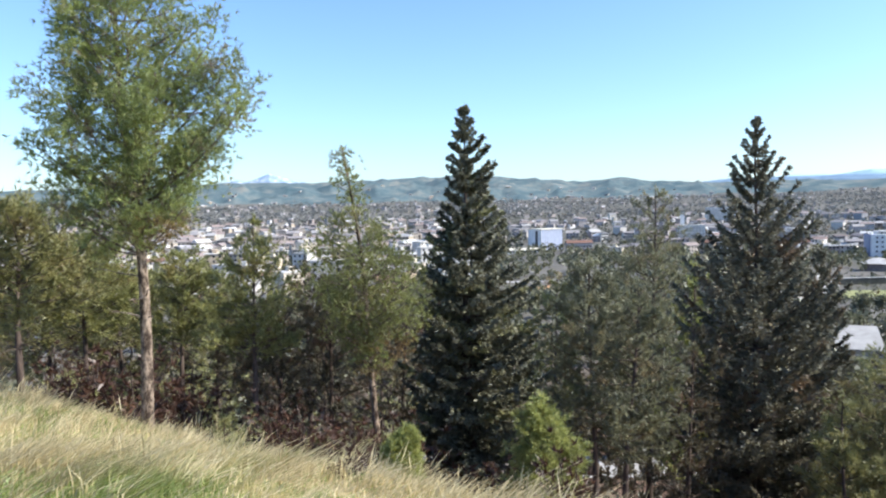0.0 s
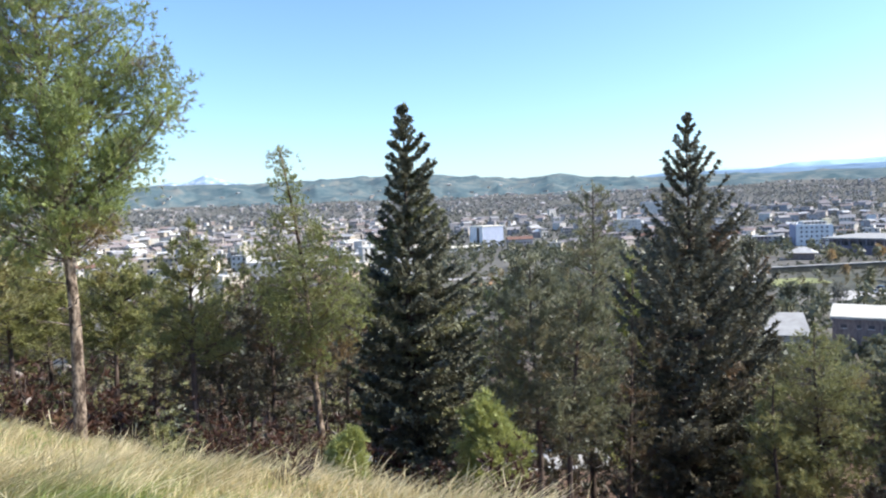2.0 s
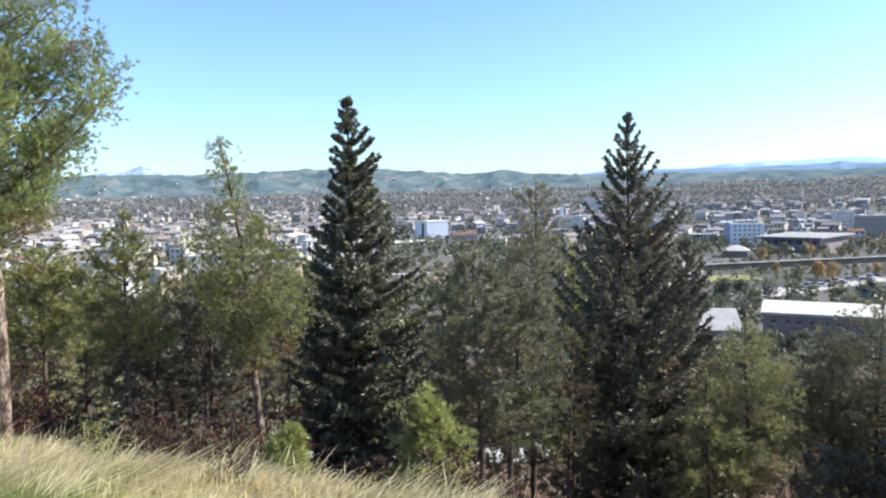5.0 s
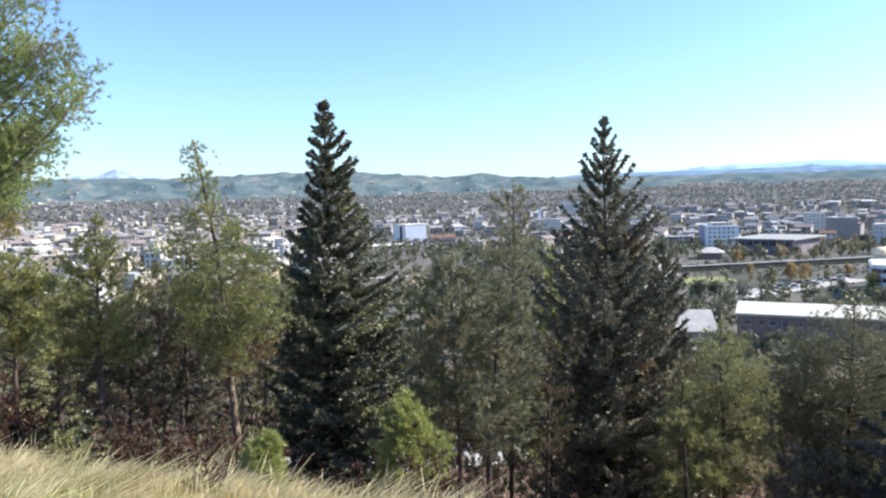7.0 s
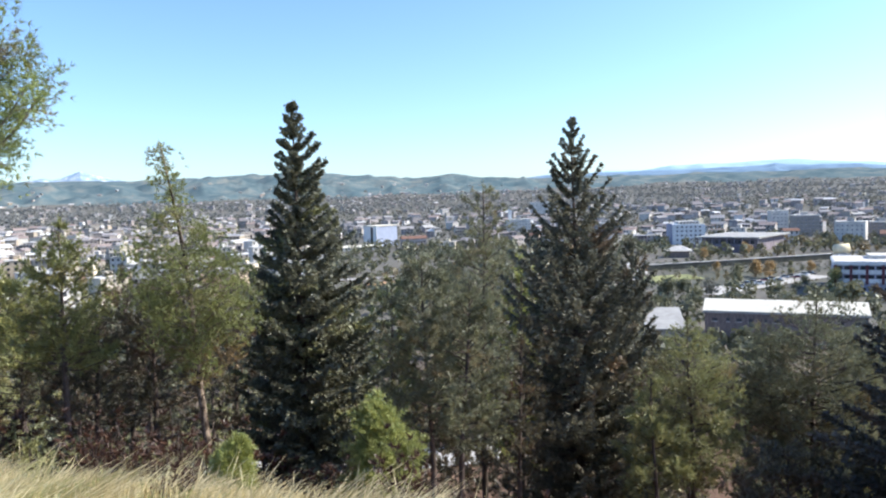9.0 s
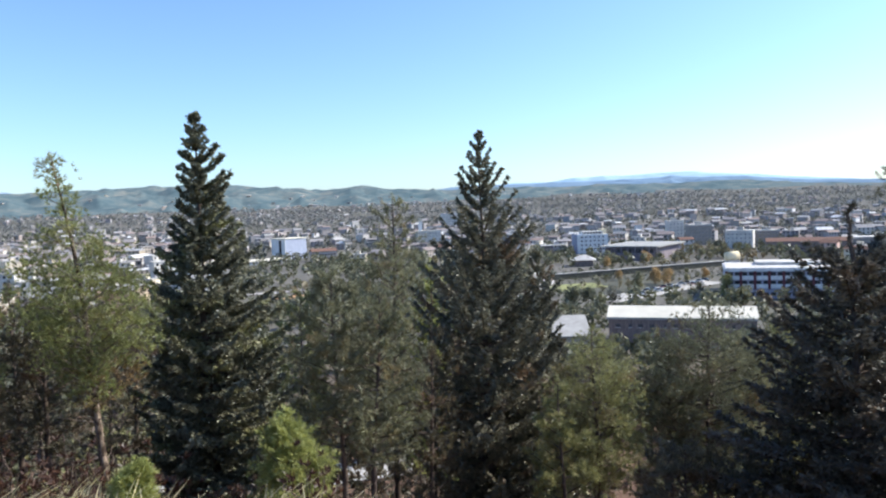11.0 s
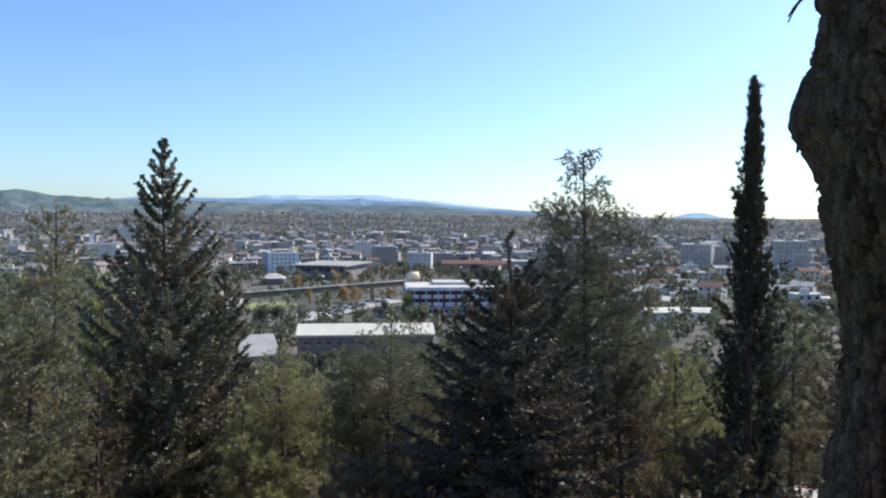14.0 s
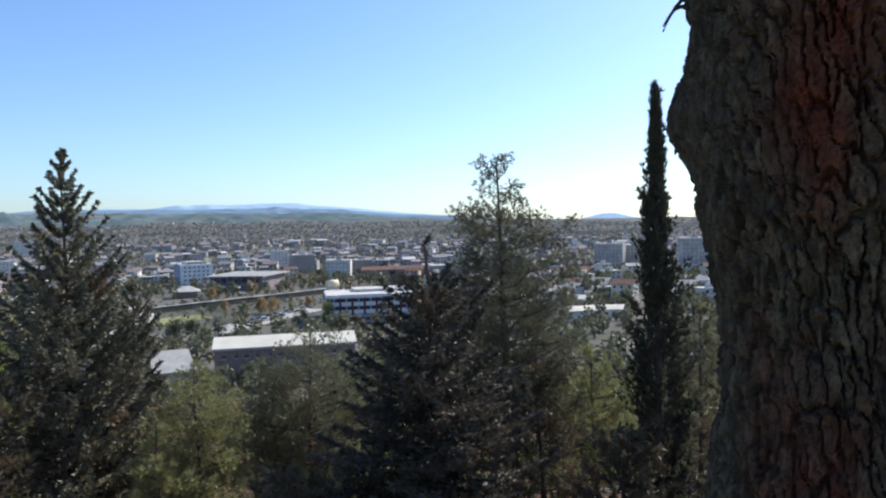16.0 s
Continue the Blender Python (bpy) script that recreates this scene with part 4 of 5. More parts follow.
# ---- the great trunk beside the camera ----
def great_trunk():
    cx, cy = 0.078 + 1.75 * math.sin(radians(80.4)), -0.027 + 1.75 * math.cos(radians(80.4))
    z0 = ground_at(cx, cy)
    root = thing("old_pine_tree", "massive old pine trunk with deeply furrowed bark and a burl", "tree", pose(cx, cy, z0, 0, 0, -80.4))
    g = np.random.default_rng(101)
    eye = EYE - z0
    hz = [-0.3, eye - 1.75 * 0.42, eye - 0.63, eye - 0.48, eye - 0.4, eye - 0.27, eye - 0.17, eye - 0.07, eye + 0.03, eye + 0.5, eye + 1.2, eye + 2.6]
    hr = [0.50, 0.33, 0.284, 0.266, 0.252, 0.246, 0.254, 0.268, 0.296, 0.314, 0.32, 0.30]
    th = np.concatenate([np.linspace(0.96 * np.pi, 2.04 * np.pi, 290, endpoint=False), np.linspace(2.04 * np.pi, 2.96 * np.pi, 50, endpoint=False)])
    zz = np.concatenate([np.linspace(-0.3, eye - 0.85, 30, endpoint=False), np.linspace(eye - 0.85, eye + 0.75, 340, endpoint=False), np.linspace(eye + 0.75, eye + 2.2, 25)])
    nth, nz = len(th), len(zz)
    tt, z = np.meshgrid(th, zz, indexing="xy")
    base = np.interp(z, hz, hr)
    # bark plates: ragged lozenges that lean across the trunk, with deep furrows between them
    cols, cell_h = 62, 0.12
    xs, ys = 0.27 * np.cos(tt), 0.27 * np.sin(tt)
    wob = np.array([noise.noise((a * 9, b * 9, c * 4)) for a, b, c in zip(xs.ravel(), ys.ravel(), z.ravel())]).reshape(z.shape)
    rag = np.array([noise.noise((a * 38, b * 38, c * 22 + 7)) for a, b, c in zip(xs.ravel(), ys.ravel(), z.ravel())]).reshape(z.shape)
    grit = np.array([noise.noise((a * 120, b * 120, c * 60 + 3)) for a, b, c in zip(xs.ravel(), ys.ravel(), z.ravel())]).reshape(z.shape)
    u = (tt / (2 * np.pi) + 0.10 * z + 0.010 * wob + 0.006 * rag + 0.003 * grit) * cols
    w = (z + 0.05 * wob + 0.016 * rag + 0.006 * grit) / cell_h

    def plates(u, w, nc, deep, lean):
        iu, iw = np.floor(u).astype(int), np.floor(w).astype(int)
        jit = g.uniform(0.05, 0.95, (nc, 400, 2))
        high = g.uniform(0, 1, (nc, 400))
        tilt = g.normal(0, 1, (nc, 400, 2))
        f1 = np.full(u.shape, 9.0)
        f2 = np.full(u.shape, 9.0)
        ht = np.zeros(u.shape)
        for du in (-1, 0, 1):
            for dw in (-1, 0, 1):
                ci, cw = (iu + du) % nc, (iw + dw) % 400
                px, py = iu + du + jit[ci, cw, 0], iw + dw + jit[ci, cw, 1]
                d = np.abs(u - px) + 0.8 * np.abs(w - py)
                hgt = high[ci, cw] * deep + lean * (tilt[ci, cw, 0] * (u - px) + tilt[ci, cw, 1] * (w - py))
                ht = np.where(d < f1, hgt, ht)
                f2 = np.where(d < f1, f1, np.minimum(f2, d))
                f1 = np.minimum(f1, d)
        return f2 - f1, ht

    gap, ht = plates(u, w, cols, 0.012, 0.006)
    edge = smooth01((gap + 0.1 * rag) / 0.2)
    gap2, ht2 = plates(u * 2.0, w * 2.4, 124, 0.009, 0.005)
    ht = ht + ht2 * smooth01(gap2 / 0.2)
    disp = -0.024 + (0.017 + ht) * edge + 0.004 * rag + 0.0045 * grit + 0.0012 * g.normal(0, 1, u.shape)
    # the burl on the side towards the town
    left = np.abs((tt - np.pi + np.pi) % (2 * np.pi) - np.pi)
    dz = z - (eye + 0.235)
    burl = 0.064 * np.exp(-(left / 0.55) ** 2) * np.exp(-np.where(dz > 0, (dz / 0.105) ** 2, (dz / 0.085) ** 2))
    rad = base + disp * (1 - 0.5 * np.clip(burl / 0.05, 0, 1)) + burl
    v = np.stack([rad * np.cos(tt), rad * np.sin(tt), z], -1).reshape(-1, 3)
    i, j = np.meshgrid(np.arange(nz - 1), np.arange(nth), indexing="ij")
    jn = (j + 1) % nth
    f = np.stack([i * nth + j, i * nth + jn, (i + 1) * nth + jn, (i + 1) * nth + j], -1).reshape(-1, 4)
    m_, n, l, b = mat("old_pine_bark", 0.95, spec=0.1)
    big = noise_node(n, l, 3.2, 4.0, 0.6, stretch=(1, 1, 0.45))
    small = noise_node(n, l, 30.0, 7.0, 0.75, stretch=(1, 1, 0.5))
    col = ramp(n, l, small, [(0.3, (0.024, 0.02, 0.016)), (0.48, (0.06, 0.051, 0.039)), (0.7, (0.148, 0.131, 0.098))])
    red = ramp(n, l, small, [(0.3, (0.055, 0.016, 0.011)), (0.7, (0.15, 0.042, 0.026))])
    # a broad streak of bare reddish bark down the face
    tc = n.new("ShaderNodeTexCoord")
    sep = n.new("ShaderNodeSeparateXYZ")
    l.new(tc.outputs["Object"], sep.inputs[0])
    off = n.new("ShaderNodeMath")
    off.operation, off.inputs[1].default_value = "ADD", 0.22
    l.new(sep.outputs[0], off.inputs[0])
    streak = ramp(n, l, off.outputs[0], [(0.0, (0, 0, 0)), (0.14, (1, 1, 1)), (0.2, (1, 1, 1)), (0.34, (0, 0, 0))])
    patch = mix(n, l, 1.0, streak, ramp(n, l, big, [(0.42, (0, 0, 0)), (0.58, (1, 1, 1))]), "MULTIPLY")
    col = mix(n, l, patch, col, red)
    l.new(col, b.inputs["Base Color"])
    bump(n, l, b, small, 0.9, 0.012)
    part("trunk", mesh("old_trunk", v, f, m_, False), root)
    # trunk above, limbs and crown overhead
    up = np.array([[0, 0, eye + 2.15], [0.03, 0.02, eye + 3.5], [-0.05, 0.05, eye + 5.5], [0, 0, eye + 7.5]])
    part("upper_trunk", tubes("upper_trunk", [tube(up, [0.31, 0.27, 0.18, 0.06], 16)], m_), root)
    P, D, limbs = [], [], []
    for i in range(26):
        h = eye + 3.2 + 4.1 * i / 26
        phi = i * 2.4
        ln = 2.6 * (1.1 - i / 30)
        d0 = np.array([math.cos(phi), math.sin(phi), 0.3])
        s = np.linspace(0, 1, 5)
        path = np.array([0, 0, h]) + d0 * (s * ln)[:, None] + g.normal(0, 0.06, (5, 3)) * s[:, None]
        limbs.append(tube(path, 0.05 * (1 - 0.85 * s) + 0.005, 6))
        a = g.uniform(0.3, 1, 60)
        P.append(np.stack([np.interp(a, s, path[:, c]) for c in range(3)], -1) + g.normal(0, 0.22, (60, 3)))
        D.append(np.tile(d0 + [0, 0, 0.4], (60, 1)))
    for lv, lf in limbs:
        part("branch", mesh("branch", lv, lf, m_, True), root)
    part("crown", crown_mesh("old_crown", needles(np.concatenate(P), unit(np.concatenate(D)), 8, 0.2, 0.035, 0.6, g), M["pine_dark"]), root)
    # loose flakes and dead twigs along the edge that stands against the sky
    side = np.pi
    for zf, ln, ang in ((0.115, 0.05, -0.7), (0.02, 0.035, 0.3), (0.0, 0.05, -0.4), (-0.02, 0.03, 0.2), (0.33, 0.05, 0.9), (0.40, 0.03, 1.1), (0.19, 0.02, -1.2)):
        hh = eye + zf
        rr0 = float(np.interp(hh, hz, hr)) + 0.072 * math.exp(-((zf - 0.235) / 0.1) ** 2)
        s = np.linspace(0, 1, 4)
        path = np.array([-rr0 + 0.012, g.uniform(-0.05, 0.05), hh]) + np.outer(s * ln * 0.6, [-0.55, 0, ang]) + np.array([0, 0, -0.2 * ln]) * (s ** 2)[:, None]
        flat = tube(path, [0.006, 0.006, 0.004, 0.001], 5)
        part("bark_flake", tubes("bark_flake", [flat], m_), root)
    for dz_, ang in ((0.50, 1.0), (0.53, 0.4)):
        s = np.linspace(0, 1, 6)
        path = np.array([-0.31, 0.0, eye + dz_]) + np.outer(s * 0.07, [-1, 0, ang - 1.4]) + np.array([0, 0, 0.03]) * np.sin(s * 3)[:, None]
        part("twig", tubes("twig", [tube(path, 0.006 * (1 - 0.8 * s) + 0.001, 5)], m_), root)
    return root


great_trunk()


# ---- grass on the brow ----
def grass(name, label, count, az_range, r_range, height, width, material, seed, lean=0.35, seedhead=False, edge=None, clump=0.0, thin_left=0.0):
    g = np.random.default_rng(seed)
    az = np.radians(g.uniform(*az_range, count * 2))
    r = np.sqrt(g.uniform(r_range[0] ** 2, r_range[1] ** 2, count * 2))
    x, y = r * np.sin(az), r * np.cos(az)
    if clump:
        own = g.random(count * 2) < clump
        pick = g.integers(0, 420, count * 2)
        x = np.where(own, x[pick] + g.normal(0, 0.10, count * 2), x)
        y = np.where(own, y[pick] + g.normal(0, 0.10, count * 2), y)
        sway, tall = g.normal(0, 0.32, (420, 3)), g.uniform(0.6, 1.3, 420)
    s = x * math.sin(radians(27)) + y * math.cos(radians(27))
    brow = brow_at(x)
    # clumps
    patch = np.sin(x * 2.1 + 0.7 * np.sin(y * 1.7)) * np.sin(y * 1.9 + x * 0.6)
    keep = (s < brow + 1.6) & (patch > g.uniform(-1.9, 0.6, count * 2))
    lush = smooth01((-0.30 - x / np.maximum(y, 0.5)) / 0.2) * smooth01((8.0 - np.hypot(x, y)) / 2.5)
    keep &= g.random(count * 2) > thin_left * lush
    if edge:
        keep &= np.abs(s - brow - 0.2) < edge
    x, y = x[keep][:count], y[keep][:count]
    n = len(x)
    tuft = np.zeros((n, 3))
    grow = np.ones(n)
    if clump:
        mine, which = own[keep][:count], pick[keep][:count]
        tuft = np.where(mine[:, None], sway[which], 0)
        grow = np.where(mine, tall[which], 1.0)
    b = np.stack([x, y, land(x, y) - 0.03], -1)
    h = height * g.uniform(0.45, 1.15, n) * (0.75 + 0.35 * np.sin(x * 1.3) * np.sin(y * 1.1))
    wind = np.array([0.75, 0.1, 0])
    h = h * grow
    bend = (wind + (tuft + g.normal(0, 0.3 if clump else 0.55, (n, 3))) * [1, 1, 0]) * lean
    q = g.uniform(0, 2 * np.pi, n)
    sd = np.stack([np.cos(q), np.sin(q), np.zeros(n)], -1) * (width / 2)
    up = np.array([0, 0, 1.0])
    m1 = b + (up + bend * 0.22) * (h * 0.5)[:, None]
    tp = b + (up * 0.9 + bend * 1.5) * h[:, None]
    m2 = b + (up * 0.82 + bend * 0.8) * (h * 0.8)[:, None]
    k = 1.9 if seedhead else 0.7
    v = np.stack([b - sd, b + sd, m1 + sd * 0.8, m1 - sd * 0.8, m2 + sd * k, m2 - sd * k, tp + sd * 0.15, tp - sd * 0.15], 1).reshape(-1, 3)
    o = (np.arange(n) * 8)[:, None, None]
    f = (o + np.array([[0, 1, 2, 3], [3, 2, 4, 5], [5, 4, 6, 7]])[None]).reshape(-1, 4)
    return tagged(new(name, mesh(name, v, f, material)), label, "grass", kind="stuff")


grass("dry_grass", "long pale dry grass bent by the wind", 32000, (-50, 40), (2.0, 17), 0.38, 0.015, M["straw"], 111, 0.45, clump=0.6, thin_left=0.87)
grass("green_grass", "short green grass between the dry blades", 22000, (-50, 40), (1.5, 16), 0.22, 0.014, M["grass"], 112, 0.5)
grass("lush_grass", "lush green grass in a damp hollow of the brow", 22000, (-52, 4), (2.2, 7.5), 0.26, 0.014, M["grass"], 114, 0.55)
grass("sparse_grass", "short mixed grass behind on the hilltop", 9000, (40, 310), (0.8, 9.0), 0.2, 0.014, M["grass"], 115, 0.5)
grass("seed_grass", "taller straw stalks with seed heads on the brow", 900, (-45, 22), (5, 17), 0.75, 0.008, M["straw"], 113, 0.22, True, 1.3)

grass("bent_grass", "tufts of long pale straw bowed over by the wind", 4200, (-40, 8), (3.0, 9.5), 0.46, 0.016, M["straw"], 116, 0.7, clump=0.95, thin_left=0.3)


# ---- town: the buildings that stand out ----
def window_mesh(w, h, pane="glass"):
    return boxes("window_pane", [(-w / 2, -0.06, 0, w / 2, 0.02, h)], M[pane])


def add_windows(parent, x0, x1, y, z_list, n, w, h, pane="glass"):
    """Rows of windows in a front wall, each with its sill."""
    me = window_mesh(w, h, pane)
    sill = boxes("sill", [(-w / 2 - 0.12, -0.2, -0.14, w / 2 + 0.12, 0.02, 0.0)], M["concrete_pale"])
    for z in z_list:
        for i in range(n):
            c = x0 + (x1 - x0) * (i + 0.5) / n
            part("sill", sill, part("window", me, parent, m=pose(c, y, z)))


# long shed with a pale roof
shed = thing("warehouse", "long low brick warehouse with a pale sheet roof", "building", on_ground(38.4, 202))
part("wall", boxes("wall", [(-19, 0, -1.5, 19, 13, 8.0)], M["brick_wall"]), shed)
part("roof", gable("roof", -19, 0, 19, 13, 8.0, 2.1, 0.25, M["roof_white"], 0.5), shed, "pale metal sheet roof")
part("eave", boxes("eave", [(-19.6, -0.62, 7.45, 19.6, -0.45, 7.75)], M["concrete"]), shed)
part("plinth", boxes("plinth", [(-19.15, -0.12, -1.5, 19.15, 0.0, 0.5)], M["concrete"]), shed)
for k in range(9):
    part("pilaster", boxes("pilaster", [(-0.3, -0.25, 0, 0.3, 0, 7.9)], M["brick_wall"]), shed, m=pose(-18.6 + 37.2 * k / 8, 0, 0))
add_windows(shed, -18, 18, 0, (5.2,), 12, 1.3, 0.9, "dull_glass")
annex = thing("shed", "low shed with a wide pale roof", "building", on_ground(30.2, 188, -24))
part("wall", boxes("wall", [(-4.4, 0, -1.5, 4.4, 13, 5.2)], M["concrete"]), annex)
part("roof", mesh("roof", [(-5, -0.6, 5.2), (5, -0.6, 5.2), (5, 13.4, 8.6), (-5, 13.4, 8.6), (-5, -0.6, 5.5), (5, -0.6, 5.5), (5, 13.4, 8.9), (-5, 13.4, 8.9)], BOX_F, M["slab"]), annex)
part("gable_wall", boxes("gable_wall", [(-4.4, 12.6, 5.2, 4.4, 13.0, 8.5)], M["concrete"]), annex)
add_windows(annex, -4, 4, 0, (1.8,), 3, 1.2, 1.4)

# block with white bands and maroon piers
band = thing("office_block", "three-storey block with white bands and maroon piers", "building", on_ground(45.4, 305, -45.4 + 6))
part("wall", boxes("wall", [(-20, 0, -1, 22, 26, 10.6)], M["lilac_wall"]), band)
part("parapet", boxes("parapet", [(-20.3, -0.3, 10.6, 22.3, 26.3, 11.7)], M["white_wall"]), band)
part("flat_roof", boxes("flat_roof", [(-19.9, 0.1, 11.7, 21.9, 25.9, 11.95)], M["concrete_pale"]), band)
for z in (4.0, 7.3):
    part("band", boxes("band", [(-20.2, -0.25, z, 22.2, 0.0, z + 1.5)], M["white_wall"]), band, "white spandrel band")
for k in range(9):
    part("pier", boxes("pier", [(-0.45, -0.6, 3.6, 0.45, 0, 10.7)], M["maroon"]), band, "maroon pier", m=pose(-19.6 + 41 * k / 8, 0, 0))
add_windows(band, -19.5, 21.5, -0.02, (1.0, 5.6, 8.9), 16, 1.9, 1.35)
part("roof_house", boxes("roof_house", [(-8, 12, 11.9, 20, 24, 13.2)], M["concrete_pale"]), band)
tank = thing("water_tank", "cream barrel-shaped tank on a square stand", "tank", on_ground(42.1, 338, -20))
part("stand", boxes("stand", [(-2.4, -2.4, -0.5, 2.4, 2.4, 12.2)], M["concrete_pale"]), tank)
part("barrel", tubes("barrel", [tube([(-2.9, 0, 13.9), (-2.8, 0, 13.9), (2.8, 0, 14.3), (2.9, 0, 14.3)], [0.1, 1.9, 1.9, 0.1], 18)], M["cream"]), tank)

# white block with a set-back top storey
wb = thing("apartment_block", "white apartment block with a set-back top floor", "building", on_ground(31.95, 569, -31.95 + 14))
part("wall", boxes("wall", [(-12, 0, -1, 12, 18, 15.0)], M["white_wall"]), wb)
part("top_floor", boxes("top_floor", [(-7, 3, 15.0, 9, 16, 17.2)], M["concrete_pale"]), wb)
part("stair_tower", boxes("stair_tower", [(8, 6, 15.0, 12.5, 13, 18.6)], M["cream"]), wb)
# Left side of the white block in grey lilac: its shade is put into the colour.
part("side_wall", boxes("side_wall", [(-12.4, -0.2, -1, -12.0, 18.2, 15.4)], M["lilac_wall"]), wb)
add_windows(wb, -10, 10, 0, (3.0, 6.2, 9.4, 12.4), 6, 1.3, 1.2, "dull_glass")
add_windows(wb, -6, 8, 3, (15.4,), 6, 1.6, 1.3, "dull_glass")

# market hall under a broad slab
hall = thing("market_hall", "low hall with a broad pale flat roof on columns", "building", on_ground(35.3, 512, -35.3 - 22))
part("roof_slab", boxes("roof_slab", [(-21, -17, 8.8, 21, 38, 9.6)], M["slab"]), hall)
part("wall", boxes("wall", [(-18, -13, -1, 18, 34, 8.8)], M["hall_wall"]), hall)
part("terrace", boxes("terrace", [(-25, -21, -1, 12, -13, 4.5)], M["hall_wall"]), hall)
for k in range(9):
    part("column", boxes("column", [(-0.4, -0.4, 0, 0.4, 0.4, 8.8)], M["hall_wall"]), hall, m=pose(-19.5 + 39 * k / 8, -16, 0))
add_windows(hall, -17, 17, -13, (4.8,), 9, 2.6, 2.4, "dull_glass")
kiosk = thing("pavilion", "small pavilion with a pale hipped roof", "building", on_ground(31.2, 455))
part("wall", boxes("wall", [(-6, 0, -1, 6, 8, 4)], M["brick_wall"]), kiosk)
part("roof", mesh("roof", [(-8, -1.5, 4), (8, -1.5, 4), (8, 9.5, 4), (-8, 9.5, 4), (-2, 3.5, 7), (2, 3.5, 7), (2, 4.5, 7), (-2, 4.5, 7)], BOX_F, M["concrete_pale"]), kiosk)

# lilac-blue block
blue = thing("factory_block", "tall lilac-blue block with a dark vertical strip", "building", on_ground(7.75, 634, -7.75 + 42))
part("wall", boxes("wall", [(0, 0, -1, 25, 17, 18.2)], M["blue_wall"]), blue)
part("end_wall", boxes("end_wall", [(-0.25, 0, -1, 0, 17, 18.2)], M["white_wall"]), blue, "white end wall")
part("window_strip", boxes("window_strip", [(-0.32, 4.5, 0, -0.25, 7.5, 17.2)], M["glass"]), blue, "dark glazed strip")
part("roof", boxes("roof", [(-0.8, -0.8, 18.2, 25.8, 17.8, 18.9)], M["roof_white"]), blue)
wing = thing("low_factory", "long low factory with a pale roof", "building", on_ground(5.6, 600, -5.6 + 4))
part("wall", boxes("wall", [(-18, 0, -1, 20, 10, 2.6)], M["white_wall"]), wing)
part("roof", gable("roof", -18, 0, 20, 10, 2.6, 1.4, 0.2, M["roof_white"]), wing)
add_windows(wing, -17, 19, 0, (0.8,), 12, 1.6, 1.2)
wing2 = thing("low_office", "low building with two rows of windows", "building", on_ground(10.6, 600, -10.6 + 10))
part("wall", boxes("wall", [(-9, 0, -1, 12, 10, 8)], M["walls"]), wing2)
part("roof", gable("roof", -9, 0, 12, 10, 8, 2.0, 0.25, M["brown_roof"]), wing2)
add_windows(wing2, -8, 11, 0, (1.2, 4.4), 8, 1.3, 1.4)

# long retaining wall along the canal
(x0, y0), (x1, y1) = polar(28.6, 377), polar(41.6, 446)
ln = math.hypot(x1 - x0, y1 - y0)
rw = thing("retaining_wall", "long dark retaining wall with a pale coping", "wall", pose(x0, y0, 0, 0, 0, math.degrees(math.atan2(y1 - y0, x1 - x0))))
part("face", boxes("face", [(0, 0, -1, ln, 1.2, 2.9)], M["dark_wall"]), rw)
part("coping", boxes("coping", [(0, -0.2, 2.9, ln, 0.9, 3.25)], M["concrete_pale"]), rw)


def strip(name, label, pts, width, z, material, category="road"):
    """A road or path as a ribbon laid over the ground."""
    P = np.array([polar(a, r) for a, r in pts])
    t = np.linspace(0, len(P) - 1, len(P) * 8)
    X = np.stack([np.interp(t, np.arange(len(P)), P[:, c]) for c in (0, 1)], -1)
    for _ in range(6):
        X[1:-1] = (X[:-2] + 2 * X[1:-1] + X[2:]) / 4
    d = unit(np.gradient(X, axis=0))
    nrm = np.stack([-d[:, 1], d[:, 0]], -1)
    rows = []
    for o in (-0.5, -0.17, 0.17, 0.5):
        Q = X + nrm * width * o
        rows.append(np.concatenate([Q, (land(Q[:, 0], Q[:, 1]) + z)[:, None]], 1))
    v = np.stack(rows, 1).reshape(-1, 3)
    n = len(X)
    i, j = np.meshgrid(np.arange(n - 1), np.arange(3), indexing="ij")
    f = np.stack([i * 4 + j, (i + 1) * 4 + j, (i + 1) * 4 + j + 1, i * 4 + j + 1], -1).reshape(-1, 4)[:, ::-1]
    return tagged(new(name, mesh(name, v, f, material)), label, category, kind="structure")


strip("road_foot", "pale gravel road at the foot of the slope", [(-10, 112), (4, 108), (12, 109), (21, 113)], 9, 0.25, M["gravel"])
strip("road_foot", "pale gravel road at the foot of the slope", [(63, 112), (70, 114), (78, 118)], 9, 0.25, M["gravel"])
strip("road_yard", "pale paved yard behind the warehouse", [(32.5, 292), (36, 318), (40.5, 362)], 16, 0.3, M["gravel"])
strip("road_curve", "pale curving road beside a lawn", [(24, 300), (27.6, 330), (28.4, 372), (27.5, 420)], 8, 0.35, M["gravel"])
strip("lawn", "green lawn beside the road", [(28.6, 330), (30.2, 346), (32.5, 352)], 20, 0.25, M["lawn"], "lawn")
strip("earth_yard", "bare orange earth between trees", [(6.8, 345), (9.3, 352)], 12, 0.3, M["earth"], "ground")
strip("road_north", "pale street through the town", [(2, 380), (6.8, 372), (12, 392)], 9, 0.3, M["asphalt"])


